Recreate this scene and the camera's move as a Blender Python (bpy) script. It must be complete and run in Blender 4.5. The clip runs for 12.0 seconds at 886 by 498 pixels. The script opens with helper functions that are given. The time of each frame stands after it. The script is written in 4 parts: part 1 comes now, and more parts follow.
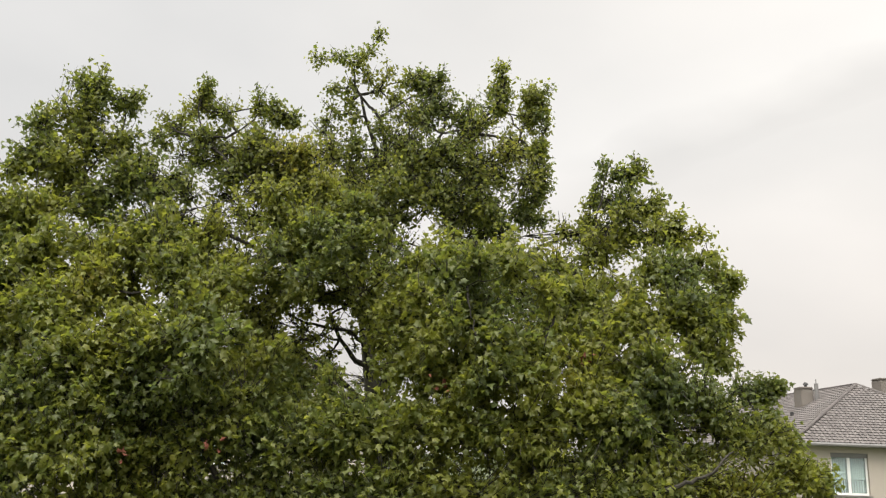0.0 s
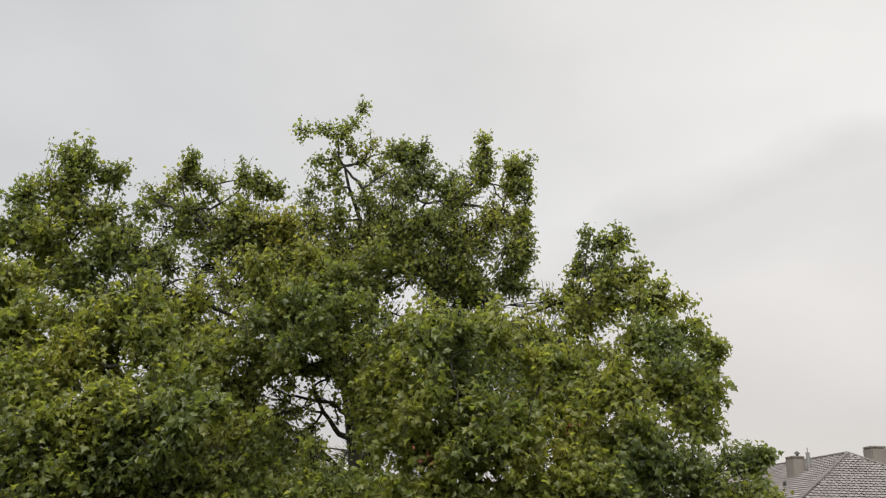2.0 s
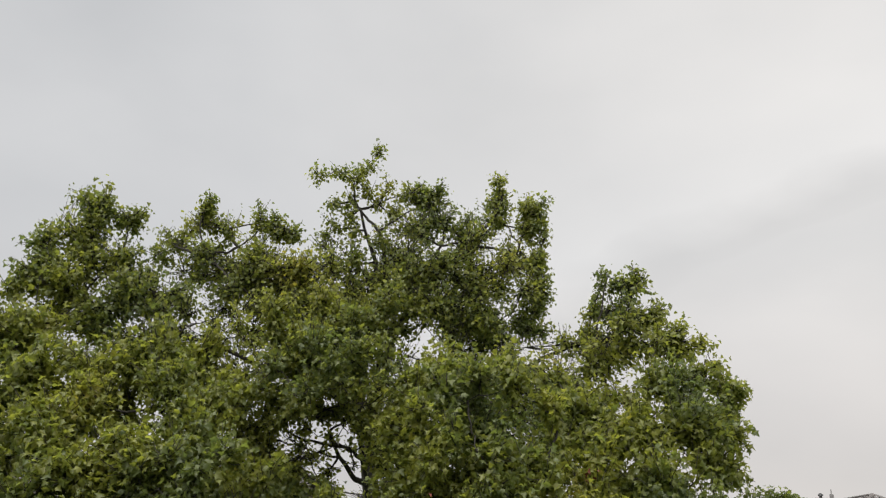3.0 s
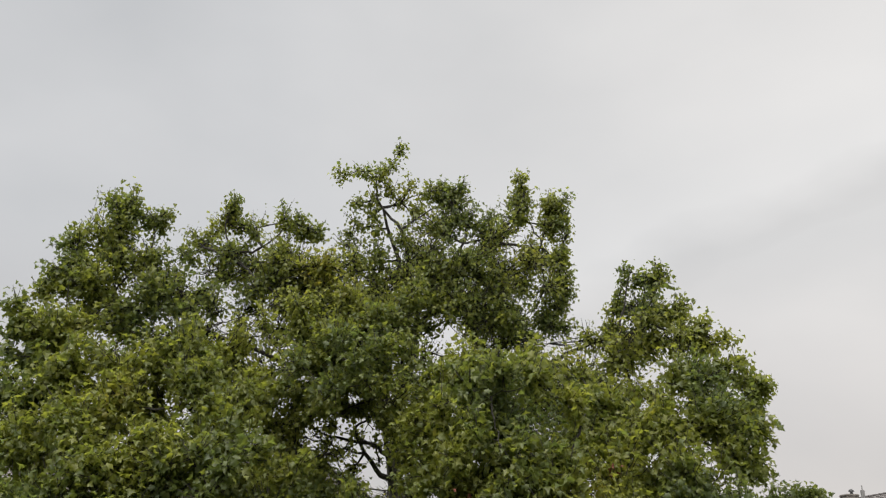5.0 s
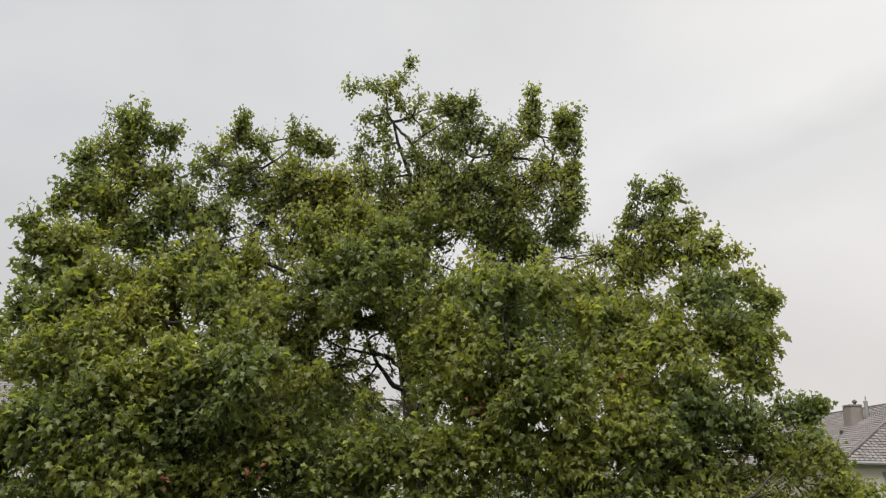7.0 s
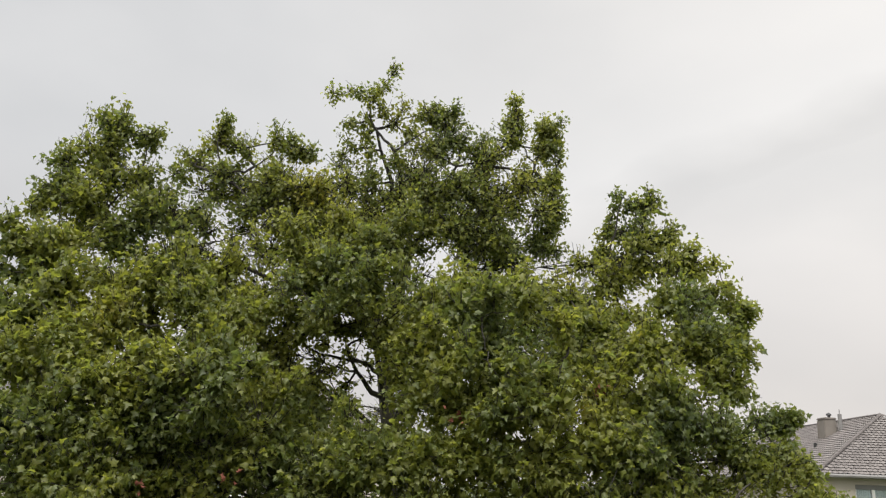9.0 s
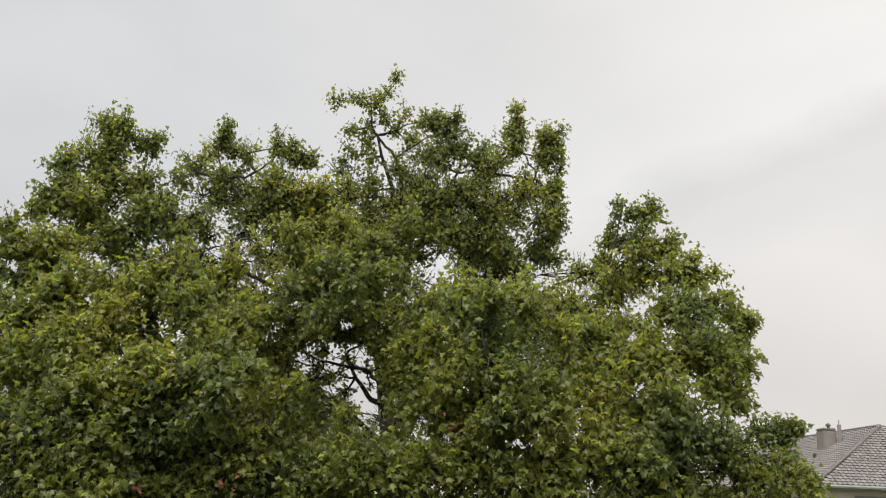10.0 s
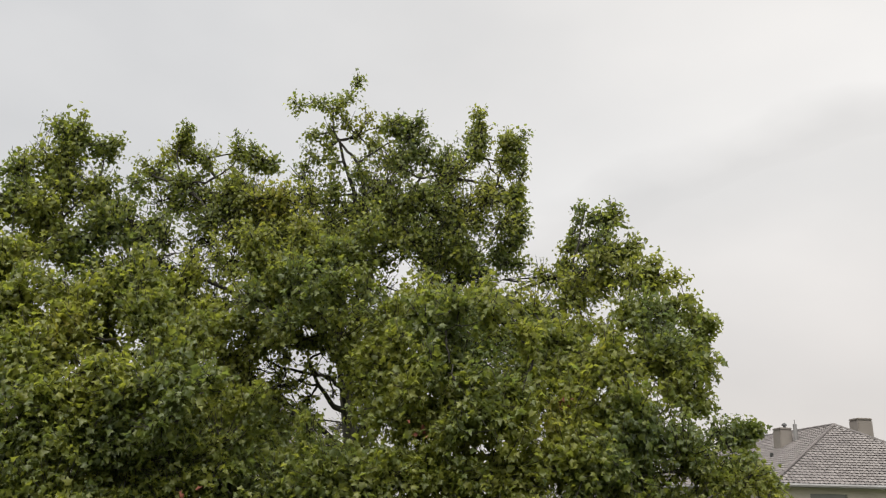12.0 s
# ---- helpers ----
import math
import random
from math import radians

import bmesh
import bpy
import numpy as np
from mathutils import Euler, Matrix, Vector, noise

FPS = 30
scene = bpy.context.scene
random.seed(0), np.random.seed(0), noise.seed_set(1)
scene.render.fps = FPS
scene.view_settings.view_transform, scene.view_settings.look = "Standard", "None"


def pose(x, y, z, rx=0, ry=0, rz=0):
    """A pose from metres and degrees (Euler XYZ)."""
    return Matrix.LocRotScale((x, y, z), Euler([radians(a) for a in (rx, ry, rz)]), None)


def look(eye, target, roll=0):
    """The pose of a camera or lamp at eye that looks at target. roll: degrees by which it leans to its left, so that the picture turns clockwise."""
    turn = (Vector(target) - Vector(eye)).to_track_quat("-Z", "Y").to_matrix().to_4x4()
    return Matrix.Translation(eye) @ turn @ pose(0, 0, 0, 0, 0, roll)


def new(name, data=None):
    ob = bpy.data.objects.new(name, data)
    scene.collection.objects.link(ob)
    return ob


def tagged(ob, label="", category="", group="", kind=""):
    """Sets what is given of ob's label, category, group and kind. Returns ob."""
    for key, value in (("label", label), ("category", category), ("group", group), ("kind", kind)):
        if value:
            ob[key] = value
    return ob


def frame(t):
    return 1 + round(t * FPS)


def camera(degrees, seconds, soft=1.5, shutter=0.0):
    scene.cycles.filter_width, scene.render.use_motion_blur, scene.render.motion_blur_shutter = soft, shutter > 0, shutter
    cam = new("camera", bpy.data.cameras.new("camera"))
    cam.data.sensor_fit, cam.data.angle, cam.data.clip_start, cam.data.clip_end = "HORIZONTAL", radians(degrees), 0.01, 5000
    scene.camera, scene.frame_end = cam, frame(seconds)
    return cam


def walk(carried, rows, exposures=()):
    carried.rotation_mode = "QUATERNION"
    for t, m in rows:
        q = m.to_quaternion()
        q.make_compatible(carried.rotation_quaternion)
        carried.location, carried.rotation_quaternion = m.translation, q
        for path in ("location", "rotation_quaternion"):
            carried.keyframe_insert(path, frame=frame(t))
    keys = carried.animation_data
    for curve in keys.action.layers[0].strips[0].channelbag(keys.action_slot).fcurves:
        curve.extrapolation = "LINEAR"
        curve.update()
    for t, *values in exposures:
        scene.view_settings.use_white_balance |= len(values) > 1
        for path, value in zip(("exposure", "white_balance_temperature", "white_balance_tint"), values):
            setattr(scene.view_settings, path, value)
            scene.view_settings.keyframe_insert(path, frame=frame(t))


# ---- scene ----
cam = camera(55.97, 12.0, soft=1.25)


def view(x, y, z, yaw, pitch, roll):
    """A pose from the eye and the turn: yaw to the left, pitch up, roll as in look()."""
    a, b = radians(yaw), radians(pitch)
    ahead = Vector((-math.sin(a) * math.cos(b), math.cos(a) * math.cos(b), math.sin(b)))
    return look((x, y, z), Vector((x, y, z)) + ahead, roll)


walk(cam, [
    (0.0, view(0.000, 0.000, 8.000, -0.06, 13.50, 2.00)),
    (0.5, view(-0.004, 0.026, 7.993, -0.73, 14.98, 1.69)),
    (1.0, view(0.018, 0.030, 7.966, -1.25, 16.31, 1.45)),
    (1.5, view(0.040, 0.042, 7.982, -1.33, 17.21, 1.29)),
    (2.0, view(0.062, 0.018, 7.990, -0.81, 18.36, 1.32)),
    (2.5, view(0.077, 0.017, 8.023, -0.20, 19.64, 1.36)),
    (3.0, view(0.045, -0.010, 8.078, 0.34, 20.89, 1.42)),
    (3.2, view(0.046, -0.022, 8.078, 0.48, 21.28, 1.28)),
    (4.8, view(0.079, -0.076, 8.054, 1.96, 21.12, 1.47)),
    (5.0, view(0.083, -0.084, 8.045, 2.14, 20.69, 1.44)),
    (5.5, view(0.088, -0.106, 8.010, 2.56, 19.44, 1.50)),
    (6.0, view(0.089, -0.114, 8.028, 2.91, 17.62, 1.61)),
    (6.5, view(0.081, -0.111, 8.001, 2.92, 16.20, 1.49)),
    (7.0, view(0.061, -0.097, 8.012, 2.69, 14.92, 1.42)),
    (7.2, view(0.061, -0.098, 8.012, 2.57, 14.66, 1.44)),
    (8.8, view(0.062, -0.118, 8.008, 1.42, 15.33, 1.97)),
    (9.0, view(0.062, -0.119, 8.006, 1.34, 15.50, 2.04)),
    (9.5, view(0.056, -0.108, 7.996, 1.31, 15.81, 2.23)),
    (10.0, view(0.041, -0.083, 8.001, 1.31, 16.03, 2.44)),
    (10.5, view(0.005, -0.058, 8.023, 1.11, 16.25, 2.58)),
    (11.0, view(0.011, -0.080, 8.016, 0.63, 16.50, 2.48)),
    (11.2, view(-0.004, -0.088, 8.022, 0.33, 16.54, 2.37)),
    (11.5, view(0.007, -0.100, 8.035, -0.23, 16.58, 2.15)),
    (12.0, view(0.013, -0.063, 8.032, -1.44, 16.39, 1.41)),
], exposures=[
    (0.0, 0.31, 6770, 10.3),
    (0.5, 0.22, 6710, 10.4),
    (1.0, 0.14, 6640, 10.4),
    (2.0, 0.09, 6600, 10.5),
    (3.0, 0.03, 6550, 10.5),
    (5.0, 0.0, 6520, 10.5),
    (6.5, 0.08, 6520, 10.5),
    (7.0, 0.13, 6540, 10.5),
    (9.0, 0.17, 6600, 10.5),
    (12.0, 0.14, 6600, 10.5),
])

# ---- world and light ----
SUN_UP, SUN_ROUND = radians(68), radians(195)
world = bpy.data.worlds.new("overcast_sky")
scene.world = world
world.use_nodes = True
wn, wl = world.node_tree.nodes, world.node_tree.links
wn.clear()
sky = wn.new("ShaderNodeTexSky")
sky.sky_type, sky.sun_disc, sky.sun_elevation, sky.sun_rotation = "NISHITA", False, SUN_UP, SUN_ROUND
coord = wn.new("ShaderNodeTexCoord")
stretch = wn.new("ShaderNodeMapping")
stretch.inputs["Scale"].default_value = (1.0, 1.0, 1.9)
stretch.inputs["Rotation"].default_value = (0.2, 0.75, 0.3)
cloud = wn.new("ShaderNodeTexNoise")
cloud.inputs["Scale"].default_value, cloud.inputs["Detail"].default_value, cloud.inputs["Roughness"].default_value = 2.6, 5.0, 0.45
tone = wn.new("ShaderNodeValToRGB")
tone.color_ramp.elements[0].position, tone.color_ramp.elements[0].color = 0.30, (0.90, 0.905, 0.91, 1)
tone.color_ramp.elements[1].position, tone.color_ramp.elements[1].color = 0.70, (1.06, 1.055, 1.05, 1)
# the cloud deck is thinner and brighter to the north-east, and tinted by the haze low down
thin = wn.new("ShaderNodeVectorMath")
thin.operation = "DOT_PRODUCT"
thin.inputs[1].default_value = (0.50, 0.72, 0.48)
deck_tone = wn.new("ShaderNodeValToRGB")
deck_tone.color_ramp.elements[0].position, deck_tone.color_ramp.elements[0].color = 0.72, (0.620, 0.629, 0.637, 1)
deck_tone.color_ramp.elements[1].position, deck_tone.color_ramp.elements[1].color = 0.99, (0.755, 0.748, 0.735, 1)
# a long paler streak runs over the deck, its edges broken
streak = wn.new("ShaderNodeVectorMath")
streak.operation = "DOT_PRODUCT"
streak.inputs[1].default_value = (-0.435, -0.267, 0.860)
torn = wn.new("ShaderNodeMath")
torn.operation = "MULTIPLY_ADD"
torn.inputs[1].default_value = 0.22
band = wn.new("ShaderNodeValToRGB")
for p, c in ((0.005, 0.95), (0.02, 0.94), (0.075, 1.075), (0.135, 1.035)):
    k = band.color_ramp.elements.new(p)
    k.color = (c, c, c, 1)
band.color_ramp.elements[0].color, band.color_ramp.elements[-1].color = (0.97, 0.97, 0.97, 1), (0.985, 0.985, 0.985, 1)
band.color_ramp.elements[-1].position = 0.26
streaked = wn.new("ShaderNodeMixRGB")
# and brightest round the veiled sun, behind the camera's house
veiled = wn.new("ShaderNodeVectorMath")
veiled.operation = "DOT_PRODUCT"
veiled.inputs[1].default_value = (math.sin(SUN_ROUND) * math.cos(SUN_UP), math.cos(SUN_ROUND) * math.cos(SUN_UP), math.sin(SUN_UP))
sunward = wn.new("ShaderNodeMapRange")
sunward.inputs["From Min"].default_value, sunward.inputs["From Max"].default_value = 0.30, 0.98
sunward.inputs["To Min"].default_value, sunward.inputs["To Max"].default_value = 1.0, 3.0
split = wn.new("ShaderNodeSeparateXYZ")
low = wn.new("ShaderNodeValToRGB")
low.color_ramp.elements[0].position, low.color_ramp.elements[0].color = 0.02, (0.95, 0.90, 0.87, 1)
low.color_ramp.elements[1].position, low.color_ramp.elements[1].color = 0.34, (1, 1, 1, 1)
shade, haze = wn.new("ShaderNodeMixRGB"), wn.new("ShaderNodeMixRGB")
veil, deck, both = wn.new("ShaderNodeBackground"), wn.new("ShaderNodeBackground"), wn.new("ShaderNodeAddShader")
veil.inputs["Strength"].default_value, deck.inputs["Strength"].default_value = 0.006, 1.0
for mixer in (shade, haze, streaked):
    mixer.blend_type = "MULTIPLY"
    mixer.inputs["Fac"].default_value = 1.0
world_out = wn.new("ShaderNodeOutputWorld")
wl.new(coord.outputs["Generated"], stretch.inputs["Vector"])
wl.new(stretch.outputs["Vector"], cloud.inputs["Vector"])
wl.new(cloud.outputs["Fac"], tone.inputs["Fac"])
wl.new(sky.outputs["Color"], veil.inputs["Color"])
wl.new(coord.outputs["Generated"], thin.inputs[0])
wl.new(thin.outputs["Value"], deck_tone.inputs["Fac"])
wl.new(coord.outputs["Generated"], split.inputs["Vector"])
wl.new(split.outputs["Z"], low.inputs["Fac"])
wl.new(deck_tone.outputs["Color"], shade.inputs["Color1"])
wl.new(tone.outputs["Color"], shade.inputs["Color2"])
wl.new(shade.outputs["Color"], haze.inputs["Color1"])
wl.new(low.outputs["Color"], haze.inputs["Color2"])
wl.new(coord.outputs["Generated"], streak.inputs[0])
wl.new(cloud.outputs["Fac"], torn.inputs[0])
wl.new(streak.outputs["Value"], torn.inputs[2])
wl.new(torn.outputs["Value"], band.inputs["Fac"])
wl.new(haze.outputs["Color"], streaked.inputs["Color1"])
wl.new(band.outputs["Color"], streaked.inputs["Color2"])
wl.new(streaked.outputs["Color"], deck.inputs["Color"])
wl.new(coord.outputs["Generated"], veiled.inputs[0])
wl.new(veiled.outputs["Value"], sunward.inputs["Value"])
wl.new(sunward.outputs["Result"], deck.inputs["Strength"])
wl.new(veil.outputs["Background"], both.inputs[0])
wl.new(deck.outputs["Background"], both.inputs[1])
wl.new(both.outputs["Shader"], world_out.inputs["Surface"])

sun_data = bpy.data.lights.new("sun", "SUN")
sun_data.energy, sun_data.angle, sun_data.color = 4.45, radians(60), (1.0, 0.965, 0.90)
sun = new("sun", sun_data)
sun.matrix_world = look((20, 10, 40), (20 - math.sin(SUN_ROUND) * 10, 10 - math.cos(SUN_ROUND) * 10, 40 - math.tan(SUN_UP) * 10))


# ---- materials ----
def node_mat(name):
    m = bpy.data.materials.new(name)
    m.use_nodes = True
    return m, m.node_tree.nodes, m.node_tree.links, m.node_tree.nodes["Principled BSDF"]


def surface(name, dark, light, rough=0.8, scale=3.0, fine=40.0, bump=0.3, metal=0.0, per_piece=0.0, step=0.004):
    """A surface with broad stains, fine grain and relief, at real size; per_piece: how far one piece differs from the next."""
    m, n, l, b = node_mat(name)
    tc = n.new("ShaderNodeTexCoord")
    broad, grain = n.new("ShaderNodeTexNoise"), n.new("ShaderNodeTexNoise")
    broad.inputs["Scale"].default_value, broad.inputs["Detail"].default_value = scale, 6
    grain.inputs["Scale"].default_value, grain.inputs["Detail"].default_value = fine, 4
    mix, ramp = n.new("ShaderNodeMath"), n.new("ShaderNodeValToRGB")
    mix.operation = "MULTIPLY_ADD"
    mix.inputs[1].default_value = 0.4
    half = n.new("ShaderNodeMath")
    half.operation = "MULTIPLY_ADD"
    half.inputs[1].default_value, half.inputs[2].default_value = 0.6, -per_piece / 2
    l.new(tc.outputs["Object"], broad.inputs["Vector"])
    l.new(tc.outputs["Object"], grain.inputs["Vector"])
    l.new(broad.outputs["Fac"], half.inputs[0])
    l.new(grain.outputs["Fac"], mix.inputs[0])
    l.new(half.outputs["Value"], mix.inputs[2])
    last = mix
    if per_piece:
        info, add = n.new("ShaderNodeObjectInfo"), n.new("ShaderNodeMath")
        isle = n.new("ShaderNodeNewGeometry")
        both_rand = n.new("ShaderNodeMath")
        both_rand.operation = "ADD"
        wrap = n.new("ShaderNodeMath")
        wrap.operation = "FRACT"
        l.new(info.outputs["Random"], both_rand.inputs[0])
        l.new(isle.outputs["Random Per Island"], both_rand.inputs[1])
        l.new(both_rand.outputs["Value"], wrap.inputs[0])
        add.operation = "MULTIPLY_ADD"
        add.inputs[1].default_value = per_piece
        l.new(wrap.outputs["Value"], add.inputs[0])
        l.new(mix.outputs["Value"], add.inputs[2])
        last = add
    ramp.color_ramp.elements[0].position, ramp.color_ramp.elements[0].color = 0.25, (*dark, 1)
    ramp.color_ramp.elements[1].position, ramp.color_ramp.elements[1].color = 0.75, (*light, 1)
    l.new(last.outputs["Value"], ramp.inputs["Fac"])
    l.new(ramp.outputs["Color"], b.inputs["Base Color"])
    b.inputs["Roughness"].default_value, b.inputs["Metallic"].default_value = rough, metal
    bp = n.new("ShaderNodeBump")
    bp.inputs["Strength"].default_value, bp.inputs["Distance"].default_value = bump, step
    l.new(grain.outputs["Fac"], bp.inputs["Height"])
    l.new(bp.outputs["Normal"], b.inputs["Normal"])
    return m


def leaf_material():
    """Plane-tree leaves: green with olive and yellow ones among them, patchy over the crown, a little light coming through."""
    m, n, l, b = node_mat("plane_leaf")
    isle, info, tc = n.new("ShaderNodeNewGeometry"), n.new("ShaderNodeObjectInfo"), n.new("ShaderNodeTexCoord")
    patch, add, wrap, lean = n.new("ShaderNodeTexNoise"), n.new("ShaderNodeMath"), n.new("ShaderNodeMath"), n.new("ShaderNodeMath")
    patch.inputs["Scale"].default_value, patch.inputs["Detail"].default_value = 0.75, 3
    add.operation, wrap.operation, lean.operation = "ADD", "FRACT", "MULTIPLY_ADD"
    l.new(isle.outputs["Random Per Island"], add.inputs[0])
    l.new(info.outputs["Random"], add.inputs[1])
    l.new(add.outputs["Value"], wrap.inputs[0])
    l.new(tc.outputs["Object"], patch.inputs["Vector"])
    spread = n.new("ShaderNodeMath")
    spread.operation = "MULTIPLY_ADD"
    spread.inputs[1].default_value, spread.inputs[2].default_value = 1.5, -0.46
    l.new(patch.outputs["Fac"], spread.inputs[0])
    lean.inputs[1].default_value = 0.42
    l.new(wrap.outputs["Value"], lean.inputs[0])
    l.new(spread.outputs["Value"], lean.inputs[2])
    ramp = n.new("ShaderNodeValToRGB")
    e = ramp.color_ramp.elements
    e[0].position, e[0].color = 0.0, (0.074, 0.102, 0.044, 1)
    e[1].position, e[1].color = 1.0, (0.25, 0.225, 0.04, 1)
    for p, c in ((0.35, (0.118, 0.146, 0.040, 1)), (0.62, (0.176, 0.192, 0.038, 1)), (0.85, (0.225, 0.236, 0.048, 1))):
        k = e.new(p)
        k.color = c
    l.new(lean.outputs["Value"], ramp.inputs["Fac"])
    l.new(ramp.outputs["Color"], b.inputs["Base Color"])
    b.inputs["Roughness"].default_value, b.inputs["Specular IOR Level"].default_value = 0.46, 0.55
    glow, join, out = n.new("ShaderNodeBsdfTranslucent"), n.new("ShaderNodeMixShader"), n["Material Output"]
    lift = n.new("ShaderNodeMixRGB")
    lift.blend_type = "MULTIPLY"
    lift.inputs["Fac"].default_value = 1.0
    lift.inputs["Color2"].default_value = (1.54, 1.55, 0.98, 1)
    l.new(ramp.outputs["Color"], lift.inputs["Color1"])
    l.new(lift.outputs["Color"], glow.inputs["Color"])
    join.inputs["Fac"].default_value = 0.58
    l.new(b.outputs["BSDF"], join.inputs[1])
    l.new(glow.outputs["BSDF"], join.inputs[2])
    l.new(join.outputs["Shader"], out.inputs["Surface"])
    return m


def pane_material():
    m, n, l, b = node_mat("window_glass")
    b.inputs["Base Color"].default_value = (0.75, 0.85, 0.84, 1)
    b.inputs["Roughness"].default_value, b.inputs["Transmission Weight"].default_value = 0.03, 0.9
    return m


LEAF = leaf_material()
RED_LEAF = surface("dry_leaf", (0.085, 0.022, 0.012), (0.15, 0.042, 0.018), 0.85, 9, 60, 0.2)
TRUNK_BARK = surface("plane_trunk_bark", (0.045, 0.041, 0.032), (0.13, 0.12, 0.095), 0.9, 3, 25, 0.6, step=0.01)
# limbs and branches: bark darkened in colour for the shade inside the crown
SHADED_BARK = surface("shaded_plane_bark", (0.014, 0.012, 0.009), (0.045, 0.040, 0.030), 0.9, 4, 30, 0.6, step=0.01)
ROOF_TILE = surface("roof_tile", (0.088, 0.077, 0.073), (0.205, 0.186, 0.176), 0.65, 1.2, 30, 0.3, per_piece=0.22)
RIDGE_TILE = surface("ridge_tile", (0.055, 0.048, 0.045), (0.12, 0.105, 0.10), 0.7, 1.2, 30, 0.3, per_piece=0.2)
RENDER_BEIGE = surface("beige_render", (0.36, 0.32, 0.275), (0.45, 0.405, 0.35), 0.9, 0.6, 60, 0.3)
CHIMNEY_RENDER = surface("chimney_render", (0.12, 0.105, 0.09), (0.20, 0.18, 0.16), 0.9, 1.5, 40, 0.4)
ZINC = surface("weathered_zinc", (0.14, 0.135, 0.13), (0.22, 0.215, 0.21), 0.7, 2, 40, 0.1, metal=0.15)
WHITE_FRAME = surface("white_frame_paint", (0.72, 0.72, 0.70), (0.82, 0.82, 0.80), 0.4, 2, 50, 0.05)
DARK_ROOM = surface("dim_interior", (0.10, 0.10, 0.10), (0.16, 0.15, 0.14), 0.9, 2, 20, 0.1)
CURTAIN = surface("net_curtain", (0.45, 0.50, 0.49), (0.62, 0.66, 0.65), 0.9, 3, 60, 0.2)
DARK_METAL = surface("dark_metal", (0.03, 0.03, 0.03), (0.07, 0.07, 0.07), 0.5, 5, 50, 0.1, metal=0.5)
OUTER_PLASTER = surface("house_plaster", (0.30, 0.275, 0.245), (0.48, 0.45, 0.41), 0.95, 0.8, 40, 0.6, step=0.006)
PLASTER = surface("rough_grey_plaster", (0.30, 0.275, 0.245), (0.62, 0.58, 0.53), 0.95, 9, 60, 0.8, step=0.006)
ROOM_PAINT = surface("room_paint", (0.55, 0.54, 0.51), (0.64, 0.63, 0.60), 0.9, 1, 60, 0.1)
ROOM_FLOOR = surface("room_floorboard", (0.16, 0.10, 0.06), (0.27, 0.18, 0.11), 0.5, 2, 30, 0.2)
GRASS = surface("lawn", (0.035, 0.050, 0.018), (0.068, 0.085, 0.028), 0.95, 0.5, 12, 0.6, step=0.03)
GLASS = pane_material()


# ---- mesh helpers ----
def mesh_of(name, verts, faces, mat):
    me = bpy.data.meshes.new(name)
    me.from_pydata([tuple(v) for v in verts], [], faces)
    me.materials.append(mat)
    me.update()
    return me


def part(name, bm, mat, parent, label=""):
    """Links a bmesh as one mesh object under a thing or a part."""
    me = bpy.data.meshes.new(name)
    bm.to_mesh(me)
    bm.free()
    me.materials.append(mat)
    ob = new(name, me)
    ob.parent = parent
    return tagged(ob, label) if label else ob


def box(bm, x0, y0, z0, x1, y1, z1, soft=0.0):
    made = bmesh.ops.create_cube(bm, size=1, matrix=Matrix.LocRotScale(((x0 + x1) / 2, (y0 + y1) / 2, (z0 + z1) / 2), None, (x1 - x0, y1 - y0, z1 - z0)))
    if soft:
        edges = list({e for v in made["verts"] for e in v.link_edges})
        bmesh.ops.bevel(bm, geom=edges, offset=soft, segments=2, affect="EDGES")
    return bm


def boxed(*a, soft=0.0):
    return box(bmesh.new(), *a, soft=soft)


def tube(verts, faces, pts, radii, sides):
    """Adds a tapered tube along pts to the lists."""
    first = len(verts)
    for k, p in enumerate(pts):
        d = (pts[min(k + 1, len(pts) - 1)] - pts[max(k - 1, 0)]).normalized()
        u = d.cross(Vector((0.31, 0.17, 0.93)))
        u = u.normalized() if u.length > 1e-4 else Vector((1, 0, 0))
        v = d.cross(u)
        for s in range(sides):
            a = 2 * math.pi * s / sides
            verts.append(p + (u * math.cos(a) + v * math.sin(a)) * radii[k])
    for k in range(len(pts) - 1):
        for s in range(sides):
            a, b = first + k * sides + s, first + k * sides + (s + 1) % sides
            faces.append((a, b, b + sides, a + sides))
    faces.append(tuple(first + s for s in reversed(range(sides))))
    faces.append(tuple(first + (len(pts) - 1) * sides + s for s in range(sides)))


def bent(a, b, n, sag, rng):
    """A crooked way from a to b: n pieces, sag: how far it bulges and wanders."""
    a, b = Vector(a), Vector(b)
    span = (b - a).length
    side = Vector(rng.normal(size=3)).normalized()
    out = []
    for k in range(n + 1):
        t = k / n
        p = a.lerp(b, t)
        w = math.sin(math.pi * t)
        p += Vector((0, 0, -1)) * (w * sag * span * 0.5) + side * (math.sin(2.3 * math.pi * t) * sag * span * 0.4)
        if 0 < k < n:
            p += Vector(rng.normal(size=3)) * span * 0.018
        out.append(p)
    return out


def empty(name, place, label, category, group="", kind=""):
    ob = new(name)
    ob.location = place
    return tagged(ob, label, category, group, kind)


# ---- the ground ----
def flat(name, x0, y0, x1, y1, z, mat, label):
    ob = new(name, mesh_of(name, [(x0, y0, z), (x1, y0, z), (x1, y1, z), (x0, y1, z)], [(0, 1, 2, 3)], mat))
    return tagged(ob, label, name, kind="structure")


flat("ground", -1500, -1500, 1500, 1500, 0, GRASS, "wide worn green lawn reaching far behind the houses")

# ---- the room of the camera: wall with its open window ----
WX0, WX1, WZ0, WZ1, WY0, WY1 = -0.308, 1.30, 6.9, 9.45, 0.26, 0.460


